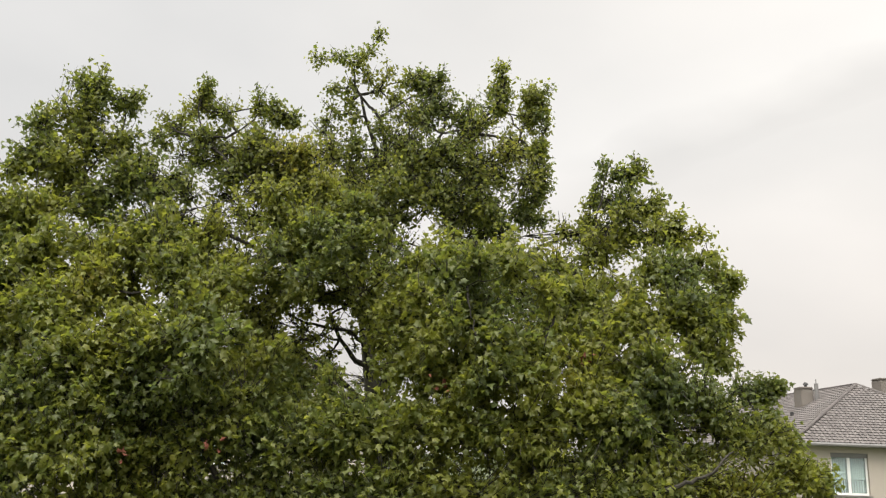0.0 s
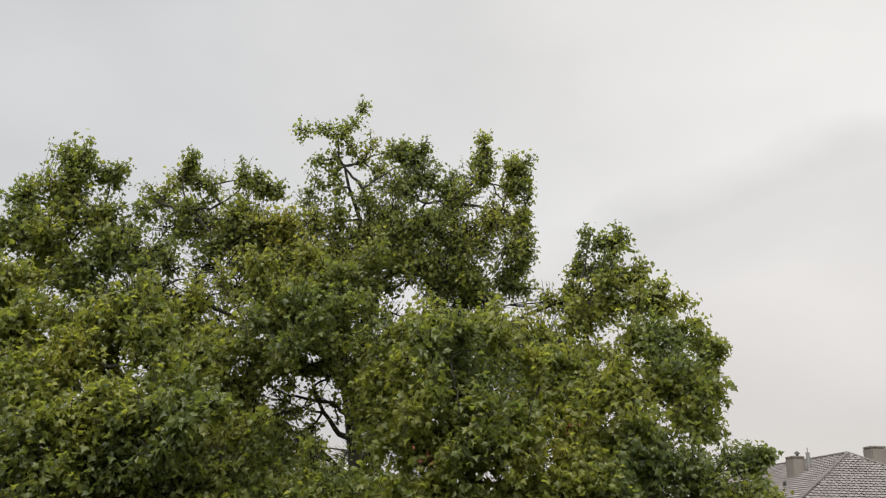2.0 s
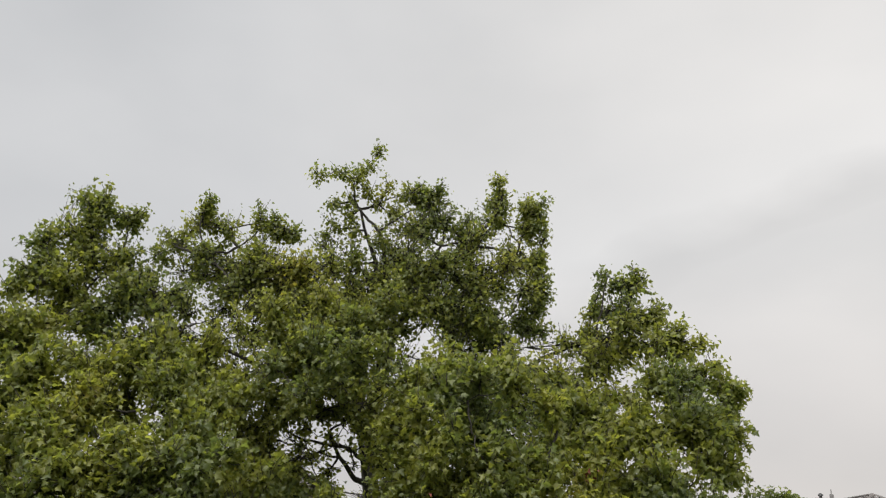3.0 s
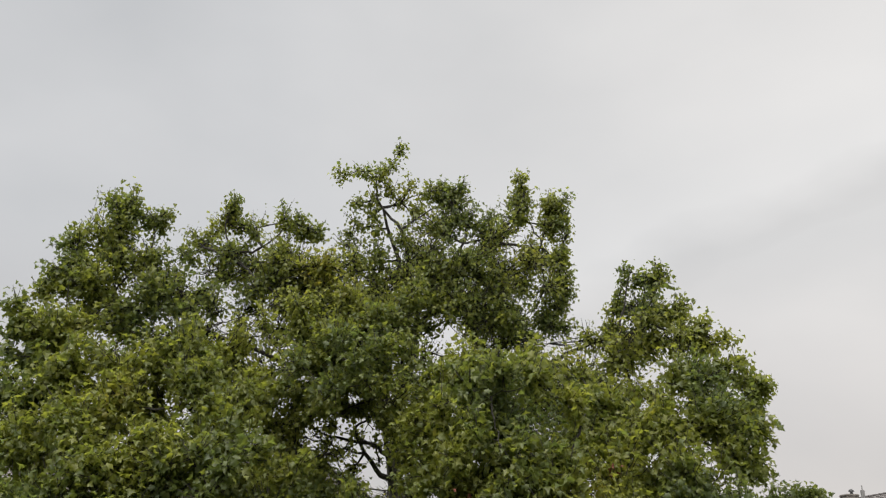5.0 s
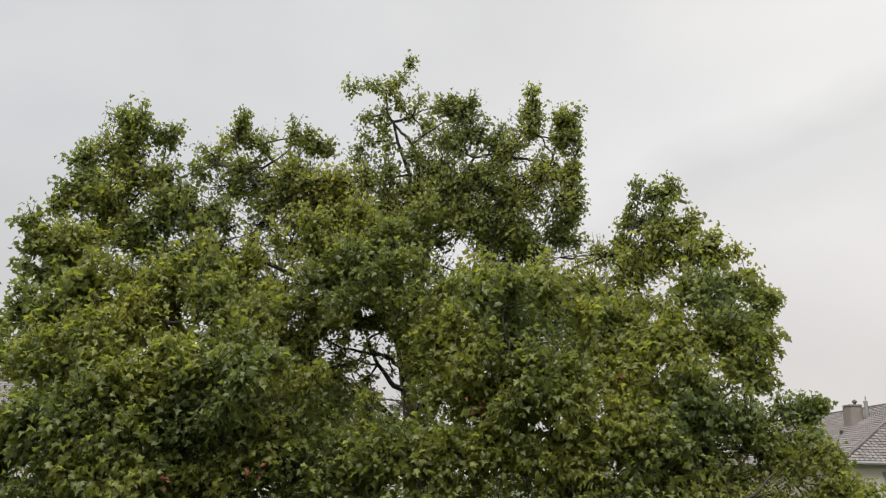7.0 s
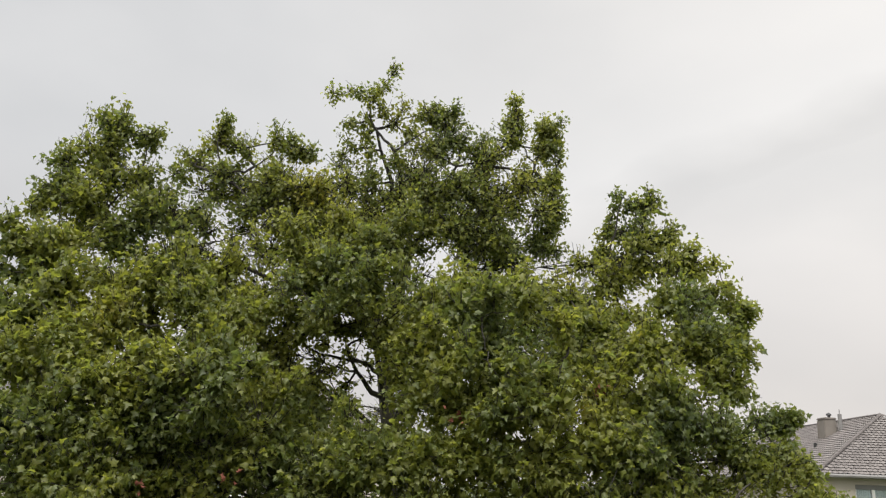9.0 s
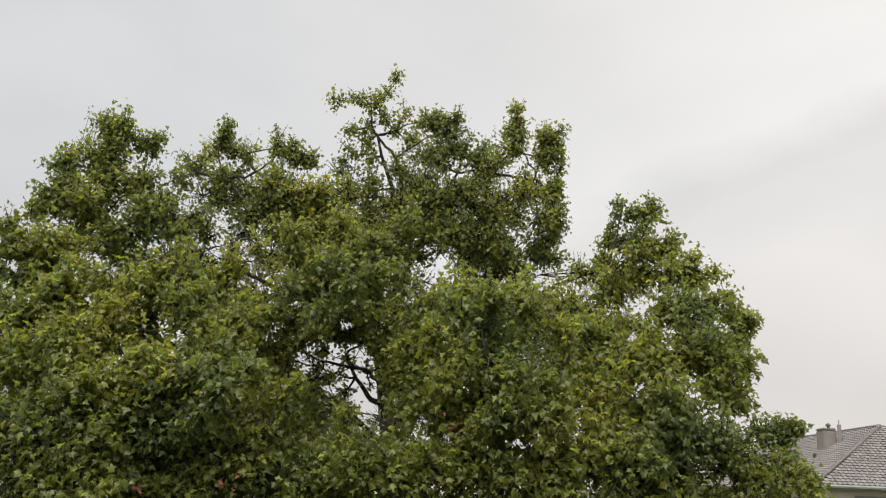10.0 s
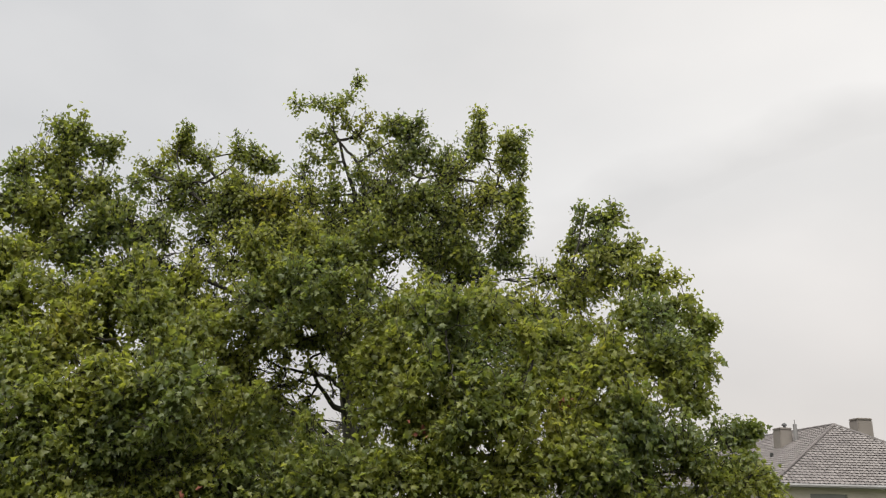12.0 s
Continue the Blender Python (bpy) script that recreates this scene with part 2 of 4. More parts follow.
def wall_piece(name, a, b, mat, label, parent=None, soft=0.0):
    bm = boxed(*a, *b, soft=soft)
    me = bpy.data.meshes.new(name)
    bm.to_mesh(me)
    bm.free()
    me.materials.append(mat)
    return tagged(new(name, me), label, "wall" if "wall" in name else name, kind="structure")


def rough_jamb():
    """The plastered side of the window opening, its outer edge chipped and wavy."""
    ny, nz = 10, 90
    verts, faces = [], []
    for i in range(nz + 1):
        z = WZ0 + (WZ1 - WZ0) * i / nz
        # the upper part stands a little proud, where the plaster below it has broken away
        chip = 0.006 * min(1, max(0, (z - 8.385) / 0.02)) + 0.004 * noise.noise(Vector((0, 3.1, z * 9))) + 0.0035 * noise.noise(Vector((5, 1, z * 31)))
        for j in range(ny + 1):
            s = j / ny
            y = WY0 + (WY1 - WY0) * s
            x = WX0 + 0.002 * noise.noise(Vector((y * 22, 1, z * 22))) + chip * s ** 3
            if s > 0.95:
                x -= 0.008
            verts.append((x, y, z))
        verts.append((WX0 - 0.06, WY1, z))
        verts.append((WX0 - 0.06, WY0, z))
    w = ny + 3
    for i in range(nz):
        for j in range(w):
            a, b = i * w + j, i * w + (j + 1) % w
            faces.append((a, b, b + w, a + w))
    faces.append(tuple(reversed(range(w))))
    faces.append(tuple(nz * w + k for k in range(w)))
    return tagged(new("window_reveal", mesh_of("window_reveal", verts, faces, PLASTER)), "rough grey plastered side of the open window", "window reveal", kind="structure")


rough_jamb()
wall_piece("wall_south_left", (-16, WY0, 0), (WX0 - 0.06, WY1 - 0.003, 11.5), OUTER_PLASTER, "grey plastered house wall beside the open window")
wall_piece("wall_south_right", (WX1, WY0, 0), (16, WY1, 11.5), OUTER_PLASTER, "grey plastered house wall beside the open window")
wall_piece("wall_south_below", (WX0 - 0.06, WY0, 0), (WX1, WY1, WZ0), OUTER_PLASTER, "grey plastered house wall under the open window")
wall_piece("wall_south_above", (WX0 - 0.06, WY0, WZ1), (WX1, WY1, 11.5), OUTER_PLASTER, "grey plastered house wall over the open window")
wall_piece("wall_west", (-2.2, -4.2, 6.0), (-2.0, WY0, 9.8), ROOM_PAINT, "plain painted room wall")
wall_piece("wall_east", (2.8, -4.2, 6.0), (3.0, WY0, 9.8), ROOM_PAINT, "plain painted room wall")
wall_piece("wall_back", (-2.2, -4.4, 6.0), (3.0, -4.2, 9.8), ROOM_PAINT, "plain painted room wall")
wall_piece("floor", (-2.0, -4.2, 6.0), (2.8, WY0, 6.2), ROOM_FLOOR, "plain brown boarded room floor")
wall_piece("ceiling", (-2.0, -4.2, 9.6), (2.8, WY0, 9.8), ROOM_PAINT, "plain painted room ceiling")


# ---- the plane tree ----
RIM = ((0, 0.0), (0.40, -0.02), (0.31, 0.21), (0.60, 0.56), (0.27, 0.61), (0.0, 1.0))


def leaf_shape(bend, curl, wide, rim=None):
    """A five-lobed leaf with pointed tips, one unit long, its stalk at the origin."""
    rim = rim or RIM
    pts = [(x * wide, y) for x, y in rim] + [(-x * wide, y) for x, y in rim[-2:0:-1]]
    verts = [(0.0, 0.34, 0.0)]
    for x, y in pts:
        verts.append((x, y, bend * abs(x) - curl * (y - 0.3) ** 2))
    n = len(pts)
    return np.array(verts), np.array([(0, 1 + k, 1 + (k + 1) % n) for k in range(n)])


FAR_RIM = ((0, 0.0), (0.52, 0.42), (0.0, 1.0))
SHAPES = [leaf_shape(*f) for f in ((0.6, 0.6, 0.88), (-0.5, 0.9, 0.75), (1.1, 0.4, 0.5), (0.2, 1.2, 0.95))]
FAR_SHAPES = [leaf_shape(*f, FAR_RIM) for f in ((0.5, 0.6, 0.92), (-0.4, 0.8, 0.8), (0.9, 0.3, 0.6))]
FAR = 12.4
# gaps in the crown, where one looks through it from the window: x and z on the plane y = 13, half width, half height
GAPS = np.array([
    (-1.42, 9.43, 0.31, 0.45), (-1.84, 9.49, 0.16, 0.14), (-1.55, 8.96, 0.20, 0.20), (-1.67, 10.12, 0.14, 0.14), (-1.79, 10.43, 0.13, 0.12), (-1.21, 10.45, 0.12, 0.16),
    (-2.37, 9.86, 0.22, 0.24), (-0.48, 11.25, 0.16, 0.19), (-3.42, 11.70, 0.18, 0.14), (-3.38, 11.42, 0.13, 0.07), (-2.82, 10.63, 0.09, 0.09), (-3.45, 10.22, 0.07, 0.07),
    (-4.94, 10.17, 0.08, 0.08), (-2.58, 11.36, 0.07, 0.07), (-5.64, 11.13, 0.13, 0.17), (2.66, 11.65, 0.10, 0.15), (4.25, 10.36, 0.14, 0.09), (1.68, 10.80, 0.08, 0.08),
    (4.28, 8.31, 0.19, 0.15), (0.61, 11.29, 0.17, 0.07), (-0.27, 9.44, 0.11, 0.07), (-4.07, 9.18, 0.06, 0.06)])


def leaf_frames(spots, ways, rng, droop=0.6):
    """Turns for leaves: the tip points along the way and hangs, the upper face looks out and up."""
    n = len(spots)
    tip = ways * 0.8 + rng.normal(size=(n, 3)) * 0.75 + np.array([0, 0, -droop])
    tip /= np.linalg.norm(tip, axis=1)[:, None]
    up = ways * 0.6 + np.array([0, 0, 0.6]) + rng.normal(size=(n, 3)) * 0.85
    side = np.cross(tip, up)
    side /= np.linalg.norm(side, axis=1)[:, None] + 1e-9
    return np.stack([side, tip, np.cross(side, tip)], 2)


def leaf_mesh(name, spots, ways, sizes, rng, mat, far=False):
    """All leaves of one limb in one mesh."""
    turns = leaf_frames(spots, ways, rng)
    kind = np.where(far, len(SHAPES) + rng.integers(0, len(FAR_SHAPES), len(spots)), rng.integers(0, len(SHAPES), len(spots)))
    all_v, all_f, base = [], [], 0
    for k, (v, f) in enumerate(SHAPES + FAR_SHAPES):
        pick = np.where(kind == k)[0]
        if not len(pick):
            continue
        w = np.einsum("nij,vj->nvi", turns[pick], v) * sizes[pick][:, None, None] + spots[pick][:, None, :]
        all_v.append(w.reshape(-1, 3))
        all_f.append((f[None] + (np.arange(len(pick)) * len(v))[:, None, None] + base).reshape(-1, 3))
        base += len(pick) * len(v)
    v, f = np.concatenate(all_v), np.concatenate(all_f)
    me = bpy.data.meshes.new(name)
    me.vertices.add(len(v))
    me.vertices.foreach_set("co", v.ravel())
    me.loops.add(len(f) * 3)
    me.loops.foreach_set("vertex_index", f.ravel().astype(np.int32))
    me.polygons.add(len(f))
    me.polygons.foreach_set("loop_start", (np.arange(len(f)) * 3).astype(np.int32))
    me.materials.append(mat)
    me.update(calc_edges=True)
    return me


TRUNK_FOOT, FORK = Vector((-0.95, 14.75, 0.0)), Vector((-1.15, 14.60, 9.2))
NEAR_SPOTS, WOOD = [], []
RNG = np.random.default_rng(11)
LEAFY = 1.36


STEM = [(TRUNK_FOOT + Vector(p), r) for p, r in (((0.00, 0.00, -0.10), 0.562), ((0.02, 0.00, 0.35), 0.417), ((0.04, 0.00, 1.50), 0.363), ((0.08, -0.05, 3.40), 0.318), ((0.05, -0.03, 5.82), 0.254),
        ((-0.05, -0.09, 7.82), 0.182), ((-0.16, -0.15, 8.91), 0.141), ((-0.28, -0.15, 9.64), 0.123), ((-0.21, -0.12, 10.55), 0.100), ((-0.01, -0.09, 11.64), 0.073), ((0.08, -0.12, 12.74), 0.046))]


def stem_at(z):
    """The point of the stem at a height, from the first fork to the upper crown."""
    z = min(12.4, max(5.0, z))
    for (a, _), (b, _) in zip(STEM, STEM[1:]):
        if a.z <= z <= b.z:
            return a.lerp(b, (z - a.z) / (b.z - a.z))
    return FORK.copy()


def tree_trunk(tree):
    verts, faces = [], []
    tube(verts, faces, [p for p, _ in STEM], [r for _, r in STEM], 14)
    ob = new("trunk", mesh_of("trunk", [v - TRUNK_FOOT for v in verts], faces, TRUNK_BARK))
    ob.parent = tree
    for p in ob.data.polygons:
        p.use_smooth = True


def limb(tree, clumps, leafy=1.0, bridged=True, joined=False):
    """One main limb with branches to its clumps, twigs in each clump and the leaves along them. joined: it grows from the nearest limb, not from the stem."""
    rng = RNG
    centre = sum((Vector(c[:3]) for c in clumps), Vector()) / len(clumps)
    away = math.hypot(centre.x - FORK.x, centre.y - FORK.y)
    start = min(WOOD, key=lambda p: (p - centre).length) if joined else stem_at(centre.z - 0.25 - 0.42 * away)
    end = start.lerp(centre, 0.93)
    verts, faces = [], []
    main = bent(start, end, 7, 0.10, rng)
    WOOD.extend(main[2:])
    thick = 0.016 if joined else 0.022 + 0.003 * min(12, len(clumps))
    tube(verts, faces, main, [thick * (1 - 0.09 * k) for k in range(8)], 8)
    spots, ways = [], []
    between = []
    for x, y, z, r in clumps if bridged else ():
        mates = sorted(clumps, key=lambda q: (Vector(q[:3]) - Vector((x, y, z))).length)[1:3]
        for q in mates:
            s = 0.5 + 0.15 * rng.normal()
            between.append((x + (q[0] - x) * s, y + (q[1] - y) * s + 0.2 * rng.random(), z + (q[2] - z) * s - 0.08, 0.8 * (r + q[3]) / 2))
    # each clump hangs on the nearest wood that is there already
    wood_ends = [(p, thick * 0.6) for p in main[3:]]
    order = sorted(clumps, key=lambda q: (Vector(q[:3]) - end).length)
    for x, y, z, r in order + between:
        c = Vector((x, y, z))
        root, girth = min(wood_ends, key=lambda w: (w[0] - c).length + 0.4 * max(0, w[0].z - c.z))
        girth = max(0.009, min(girth * 0.72, 0.045))
        way = bent(root, c, 6, 0.16, rng)
        tube(verts, faces, way, [girth * (1 - 0.09 * k) for k in range(7)], 5)
        if (x, y, z, r) not in between:
            wood_ends.append((c, girth))
        out = (c - root).normalized()
        twigs = max(12, int(42 * (r / 0.5) ** 1.7))
        # small sprays are looser, and every clump is longer one way than another
        loose = min(1.0, 0.46 + 0.54 * (r / 0.5) ** 1.5)
        form = Vector(np.exp(rng.normal(size=3) * 0.25))
        for _ in range(twigs):
            d = Vector(rng.normal(size=3))
            d = (d.normalized() + out * 0.35 + Vector((0, 0, 0.15))).normalized()
            reach = r * (0.25 + (0.9 + 0.1 * (rng.random() < 0.15)) * rng.random() ** 0.62)
            d = Vector((d.x * form.x, d.y * form.y, d.z * form.z))
            a = way[rng.integers(4, 7)]
            b = c + d * min(reach, 1.06 * r / d.length)
            run = bent(a, b, 2, 0.2, rng)
            tube(verts, faces, run, [0.009, 0.006, 0.003], 3)
            many = int((4.5 + 5 * rng.random()) * LEAFY * leafy * loose * (1.95 if y > FAR else 2.0))
            for _ in range(many):
                t = 1 - 0.9 * rng.random()
                k = min(1, int(t * 2))
                p = run[k].lerp(run[k + 1], t * 2 - k)
                off = Vector(rng.normal(size=3)).normalized()
                spots.append(p + off * (0.02 + 0.12 * rng.random()))
                ways.append((d * 0.5 + off * 0.8).normalized())
    wood = new("limb", mesh_of("limb", [v - TRUNK_FOOT for v in verts], faces, SHADED_BARK))
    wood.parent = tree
    spots, ways = np.array(spots), np.array(ways)
    x, z = spots[:, 0] * 13 / spots[:, 1], 8 + (spots[:, 2] - 8) * 13 / spots[:, 1]
    gap = (((x[:, None] - GAPS[:, 0]) / GAPS[:, 2]) ** 2 + ((z[:, None] - GAPS[:, 1]) / GAPS[:, 3]) ** 2 < 0.4 + 0.55 * rng.random(len(spots))[:, None]).any(1)
    stay = ~gap | (rng.random(len(spots)) < 0.36)
    spots, ways = spots[stay], ways[stay]
    sizes = np.interp(spots[:, 1], (10.7, 11.9, 12.8, 14.0), (0.094, 0.084, 0.070, 0.064)) * (0.45 + 0.9 * rng.random(len(spots)))
    # the low outer sprays carry smaller leaves
    sizes = np.where((spots[:, 0] > 3.2) & (spots[:, 2] < 9.2), 0.74, 1.0) * sizes
    near = [k for k in np.where((spots[:, 1] < 10.75) & (np.abs(spots[:, 0]) < 4.5))[0]]
    near = near[::4]
    NEAR_SPOTS.extend((spots[k], ways[k], sizes[k]) for k in near)
    keep = np.ones(len(spots), bool)
    keep[near] = False
    crown = new("foliage", leaf_mesh("foliage", spots[keep] - np.array(TRUNK_FOOT), ways[keep], sizes[keep], rng, LEAF, spots[keep][:, 1] > FAR))
    crown.parent = tree
    tagged(crown, kind="stuff")


def bough(tree, stations, thick):
    """A bare crooked branch through the stations, thinning outward."""
    rng = np.random.default_rng(7)
    s = [Vector(p) for p in stations]
    pts = []
    for k in range(len(s) - 1):
        a, b, c, d = s[max(k - 1, 0)], s[k], s[k + 1], s[min(k + 2, len(s) - 1)]
        for q in range(4):
            t = q / 4
            p = 0.5 * (2 * b + (c - a) * t + (2 * a - 5 * b + 4 * c - d) * t * t + (3 * b - a - 3 * c + d) * t ** 3)
            pts.append(p + Vector(rng.normal(size=3)) * 0.012)
    pts.append(s[-1])
    verts, faces = [], []
    tube(verts, faces, pts, [thick * (1.25 - 0.95 * k / len(pts)) for k in range(len(pts))], 7)
    ob = new("branch", mesh_of("branch", [v - TRUNK_FOOT for v in verts], faces, SHADED_BARK))
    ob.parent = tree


def single_leaves(tree):
    """The nearest leaves, each a piece of its own on one of four shared shapes."""
    rng = np.random.default_rng(3)
    meshes = [mesh_of("leaf", v, [tuple(int(i) for i in t) for t in f], LEAF) for v, f in SHAPES]
    pool = NEAR_SPOTS[:: max(1, len(NEAR_SPOTS) // 290)][:290]
    for s, w, size in pool:
        turn = leaf_frames(s[None], w[None], rng)[0]
        ob = new("leaf", meshes[int(rng.integers(0, 4))])
        ob.parent = tree
        ob.matrix_local = Matrix.LocRotScale(Vector(s) - TRUNK_FOOT, Matrix([list(row) for row in turn]).to_quaternion(), (size,) * 3)


def withered(tree, x, y, z, n):
    """A few dry red leaves together on a snapped twig."""
    rng = np.random.default_rng(int(100 * abs(x)) + n)
    spots = np.array((x, y, z)) - np.array(TRUNK_FOOT) + rng.normal(size=(n, 3)) * 0.06
    ob = new("dry_leaves", leaf_mesh("dry_leaves", spots, rng.normal(size=(n, 3)) * 0.4, 0.06 + 0.03 * rng.random(n), rng, RED_LEAF))
    ob.parent = tree
    tagged(ob, "withered red leaves on a broken twig")


def plane_tree_here():
    plane_tree = empty("plane_tree", TRUNK_FOOT, "large plane tree in full green leaf, some leaves yellowing", "tree")
    tree_trunk(plane_tree)
    limb(plane_tree, [(-1.04, 13.58, 14.46, 0.21), (-1.62, 13.52, 14.57, 0.31), (-1.43, 13.46, 14.78, 0.21), (-1.24, 13.40, 15.08, 0.15), (-1.91, 13.46, 14.68, 0.25), (-2.29, 13.46, 14.59, 0.17), (-1.42, 13.58, 14.36, 0.27), (-1.71, 13.64, 14.16, 0.27), (-1.23, 13.70, 14.14, 0.25), (-1.99, 13.58, 13.70, 0.25), (-1.61, 13.58, 13.60, 0.25), (-2.08, 13.64, 13.49, 0.23), (-1.14, 13.58, 13.41, 0.34), (-1.61, 13.58, 13.03, 0.46), (-0.94, 13.82, 14.02, 0.31), (-1.94, 13.52, 14.08, 0.19), (-1.70, 13.58, 13.86, 0.19)], 0.9, False)
    limb(plane_tree, [(0.37, 14.00, 13.97, 0.25), (0.47, 14.06, 13.68, 0.29), (-0.38, 13.88, 14.47, 0.31), (-0.09, 13.82, 14.58, 0.19), (-0.66, 13.82, 14.49, 0.19), (-0.28, 13.94, 14.17, 0.37), (-0.56, 13.82, 13.73, 0.60), (0.00, 14.00, 13.97, 0.37), (-0.00, 13.64, 13.02, 0.64), (-0.76, 13.52, 12.76, 0.58), (0.57, 13.76, 12.62, 0.58), (-0.19, 13.52, 12.19, 0.57), (0.76, 13.58, 11.99, 0.52)], 0.72)
    limb(plane_tree, [(1.68, 14.00, 13.23, 0.27), (1.77, 14.00, 12.67, 0.22), (1.59, 13.94, 12.30, 0.24), (0.94, 13.88, 14.75, 0.19), (1.03, 13.94, 14.46, 0.25), (1.49, 14.00, 14.35, 0.25), (1.78, 13.94, 14.36, 0.15), (0.84, 13.94, 14.08, 0.41), (1.40, 14.06, 13.87, 0.32), (1.12, 14.00, 13.32, 0.43), (1.59, 14.00, 13.13, 0.35), (1.59, 14.00, 12.57, 0.35), (1.32, 13.82, 12.04, 0.39), (1.70, 13.70, 11.87, 0.22), (1.71, 13.94, 14.07, 0.21), (1.76, 13.94, 13.66, 0.19), (1.41, 14.00, 14.26, 0.21)], 0.85)
    limb(plane_tree, [(-4.85, 13.10, 12.85, 0.22), (-2.65, 13.70, 13.57, 0.19), (-4.13, 13.34, 14.05, 0.14), (-4.21, 13.40, 13.84, 0.19), (-4.31, 13.40, 13.65, 0.21), (-4.79, 13.40, 13.36, 0.19), (-4.58, 13.46, 13.25, 0.23), (-3.81, 13.52, 13.52, 0.39), (-3.23, 13.58, 13.79, 0.35), (-2.84, 13.64, 13.59, 0.27), (-4.13, 13.34, 12.99, 0.46), (-3.25, 13.40, 12.88, 0.56), (-2.41, 13.28, 12.81, 0.51), (-2.50, 13.28, 12.14, 0.54), (-3.55, 13.34, 12.32, 0.44)], 0.72)
    limb(plane_tree, [(-5.76, 12.62, 12.67, 0.36), (-6.18, 12.26, 12.46, 0.29), (-6.58, 12.02, 11.90, 0.24), (-5.90, 12.50, 13.60, 0.26), (-5.58, 12.56, 13.68, 0.24), (-5.68, 12.56, 13.38, 0.37), (-5.25, 12.68, 13.35, 0.26), (-5.05, 12.68, 13.45, 0.16), (-5.90, 12.50, 13.00, 0.45), (-6.36, 12.32, 12.75, 0.36), (-5.17, 12.62, 12.67, 0.45), (-6.48, 12.26, 12.26, 0.33), (-5.88, 12.26, 12.15, 0.55), (-4.87, 12.62, 12.07, 0.54), (-4.39, 12.98, 12.20, 0.39), (-5.35, 12.32, 11.64, 0.52)], 0.74)
    limb(plane_tree, [(-6.78, 11.78, 11.54, 0.27), (-6.42, 11.90, 11.31, 0.34), (-6.00, 11.90, 11.31, 0.53), (-6.34, 11.84, 10.80, 0.23), (-6.70, 11.84, 10.81, 0.25), (-6.62, 11.42, 10.13, 0.18), (-6.08, 11.42, 10.13, 0.42), (-5.63, 11.48, 10.55, 0.57), (-6.82, 11.00, 9.65, 0.26), (-5.94, 11.00, 9.43, 0.56)])
    limb(plane_tree, [(-4.92, 11.72, 10.72, 0.58), (-4.20, 12.08, 10.97, 0.56), (-3.51, 12.44, 11.11, 0.47), (-3.89, 11.66, 10.31, 0.56), (-4.78, 11.48, 10.02, 0.49), (-5.26, 11.06, 9.75, 0.60), (-3.18, 12.02, 10.36, 0.45), (-3.28, 11.54, 9.69, 0.57), (-3.89, 10.88, 9.33, 0.60), (-4.71, 10.76, 9.12, 0.57)])
    limb(plane_tree, [(-6.52, 10.52, 7.89, 0.64), (-5.66, 10.64, 8.68, 0.53), (-5.21, 10.64, 8.57, 0.66), (-4.37, 10.76, 8.56, 0.65), (-3.89, 11.66, 8.63, 0.60), (-3.12, 11.84, 8.93, 0.56), (-2.32, 11.60, 9.27, 0.33), (-2.42, 11.66, 8.53, 0.51)])
    limb(plane_tree, [(-1.92, 13.28, 11.85, 0.60), (-1.24, 13.52, 12.09, 0.50), (-2.63, 13.04, 11.41, 0.43), (-2.15, 12.92, 10.84, 0.40), (-1.35, 13.28, 11.27, 0.41), (-2.72, 12.38, 10.52, 0.35), (-2.10, 12.50, 11.40, 0.39), (-1.39, 12.62, 11.68, 0.42), (-2.68, 12.62, 11.88, 0.39), (-1.96, 12.86, 12.12, 0.39), (-0.88, 12.92, 12.21, 0.37), (-1.84, 13.10, 10.33, 0.20), (-0.89, 12.68, 10.58, 0.38), (-0.66, 13.58, 11.80, 0.33)])
    limb(plane_tree, [(-0.99, 12.62, 9.89, 0.28), (-1.27, 12.92, 10.25, 0.27), (-0.80, 12.44, 9.40, 0.29), (-1.36, 13.10, 11.01, 0.35), (0.00, 12.20, 10.85, 0.54), (-0.41, 11.90, 10.38, 0.52), (0.42, 11.84, 10.49, 0.59), (-0.73, 11.78, 9.88, 0.32), (-0.11, 11.60, 9.79, 0.62), (0.63, 11.60, 9.79, 0.61), (1.00, 12.50, 11.00, 0.49), (-0.43, 11.48, 9.17, 0.51), (0.32, 11.30, 9.08, 0.63), (1.07, 11.36, 9.18, 0.61)])
    limb(plane_tree, [(3.11, 13.10, 11.98, 0.33), (3.47, 12.92, 11.62, 0.30), (2.80, 13.22, 11.67, 0.33), (3.85, 12.74, 11.36, 0.22), (3.67, 12.68, 11.62, 0.14), (3.12, 12.98, 12.68, 0.18), (2.92, 13.04, 12.57, 0.19), (3.22, 12.98, 12.49, 0.23), (2.52, 13.16, 12.26, 0.17), (2.63, 13.04, 12.67, 0.12), (2.41, 13.22, 12.05, 0.15), (3.51, 12.98, 12.10, 0.18), (2.91, 13.10, 12.08, 0.40), (3.42, 12.98, 12.00, 0.32), (2.41, 13.28, 11.66, 0.35), (2.00, 13.46, 11.63, 0.32), (2.95, 12.86, 11.44, 0.48), (3.58, 12.74, 11.41, 0.40), (2.37, 12.74, 11.06, 0.49)], 0.64)
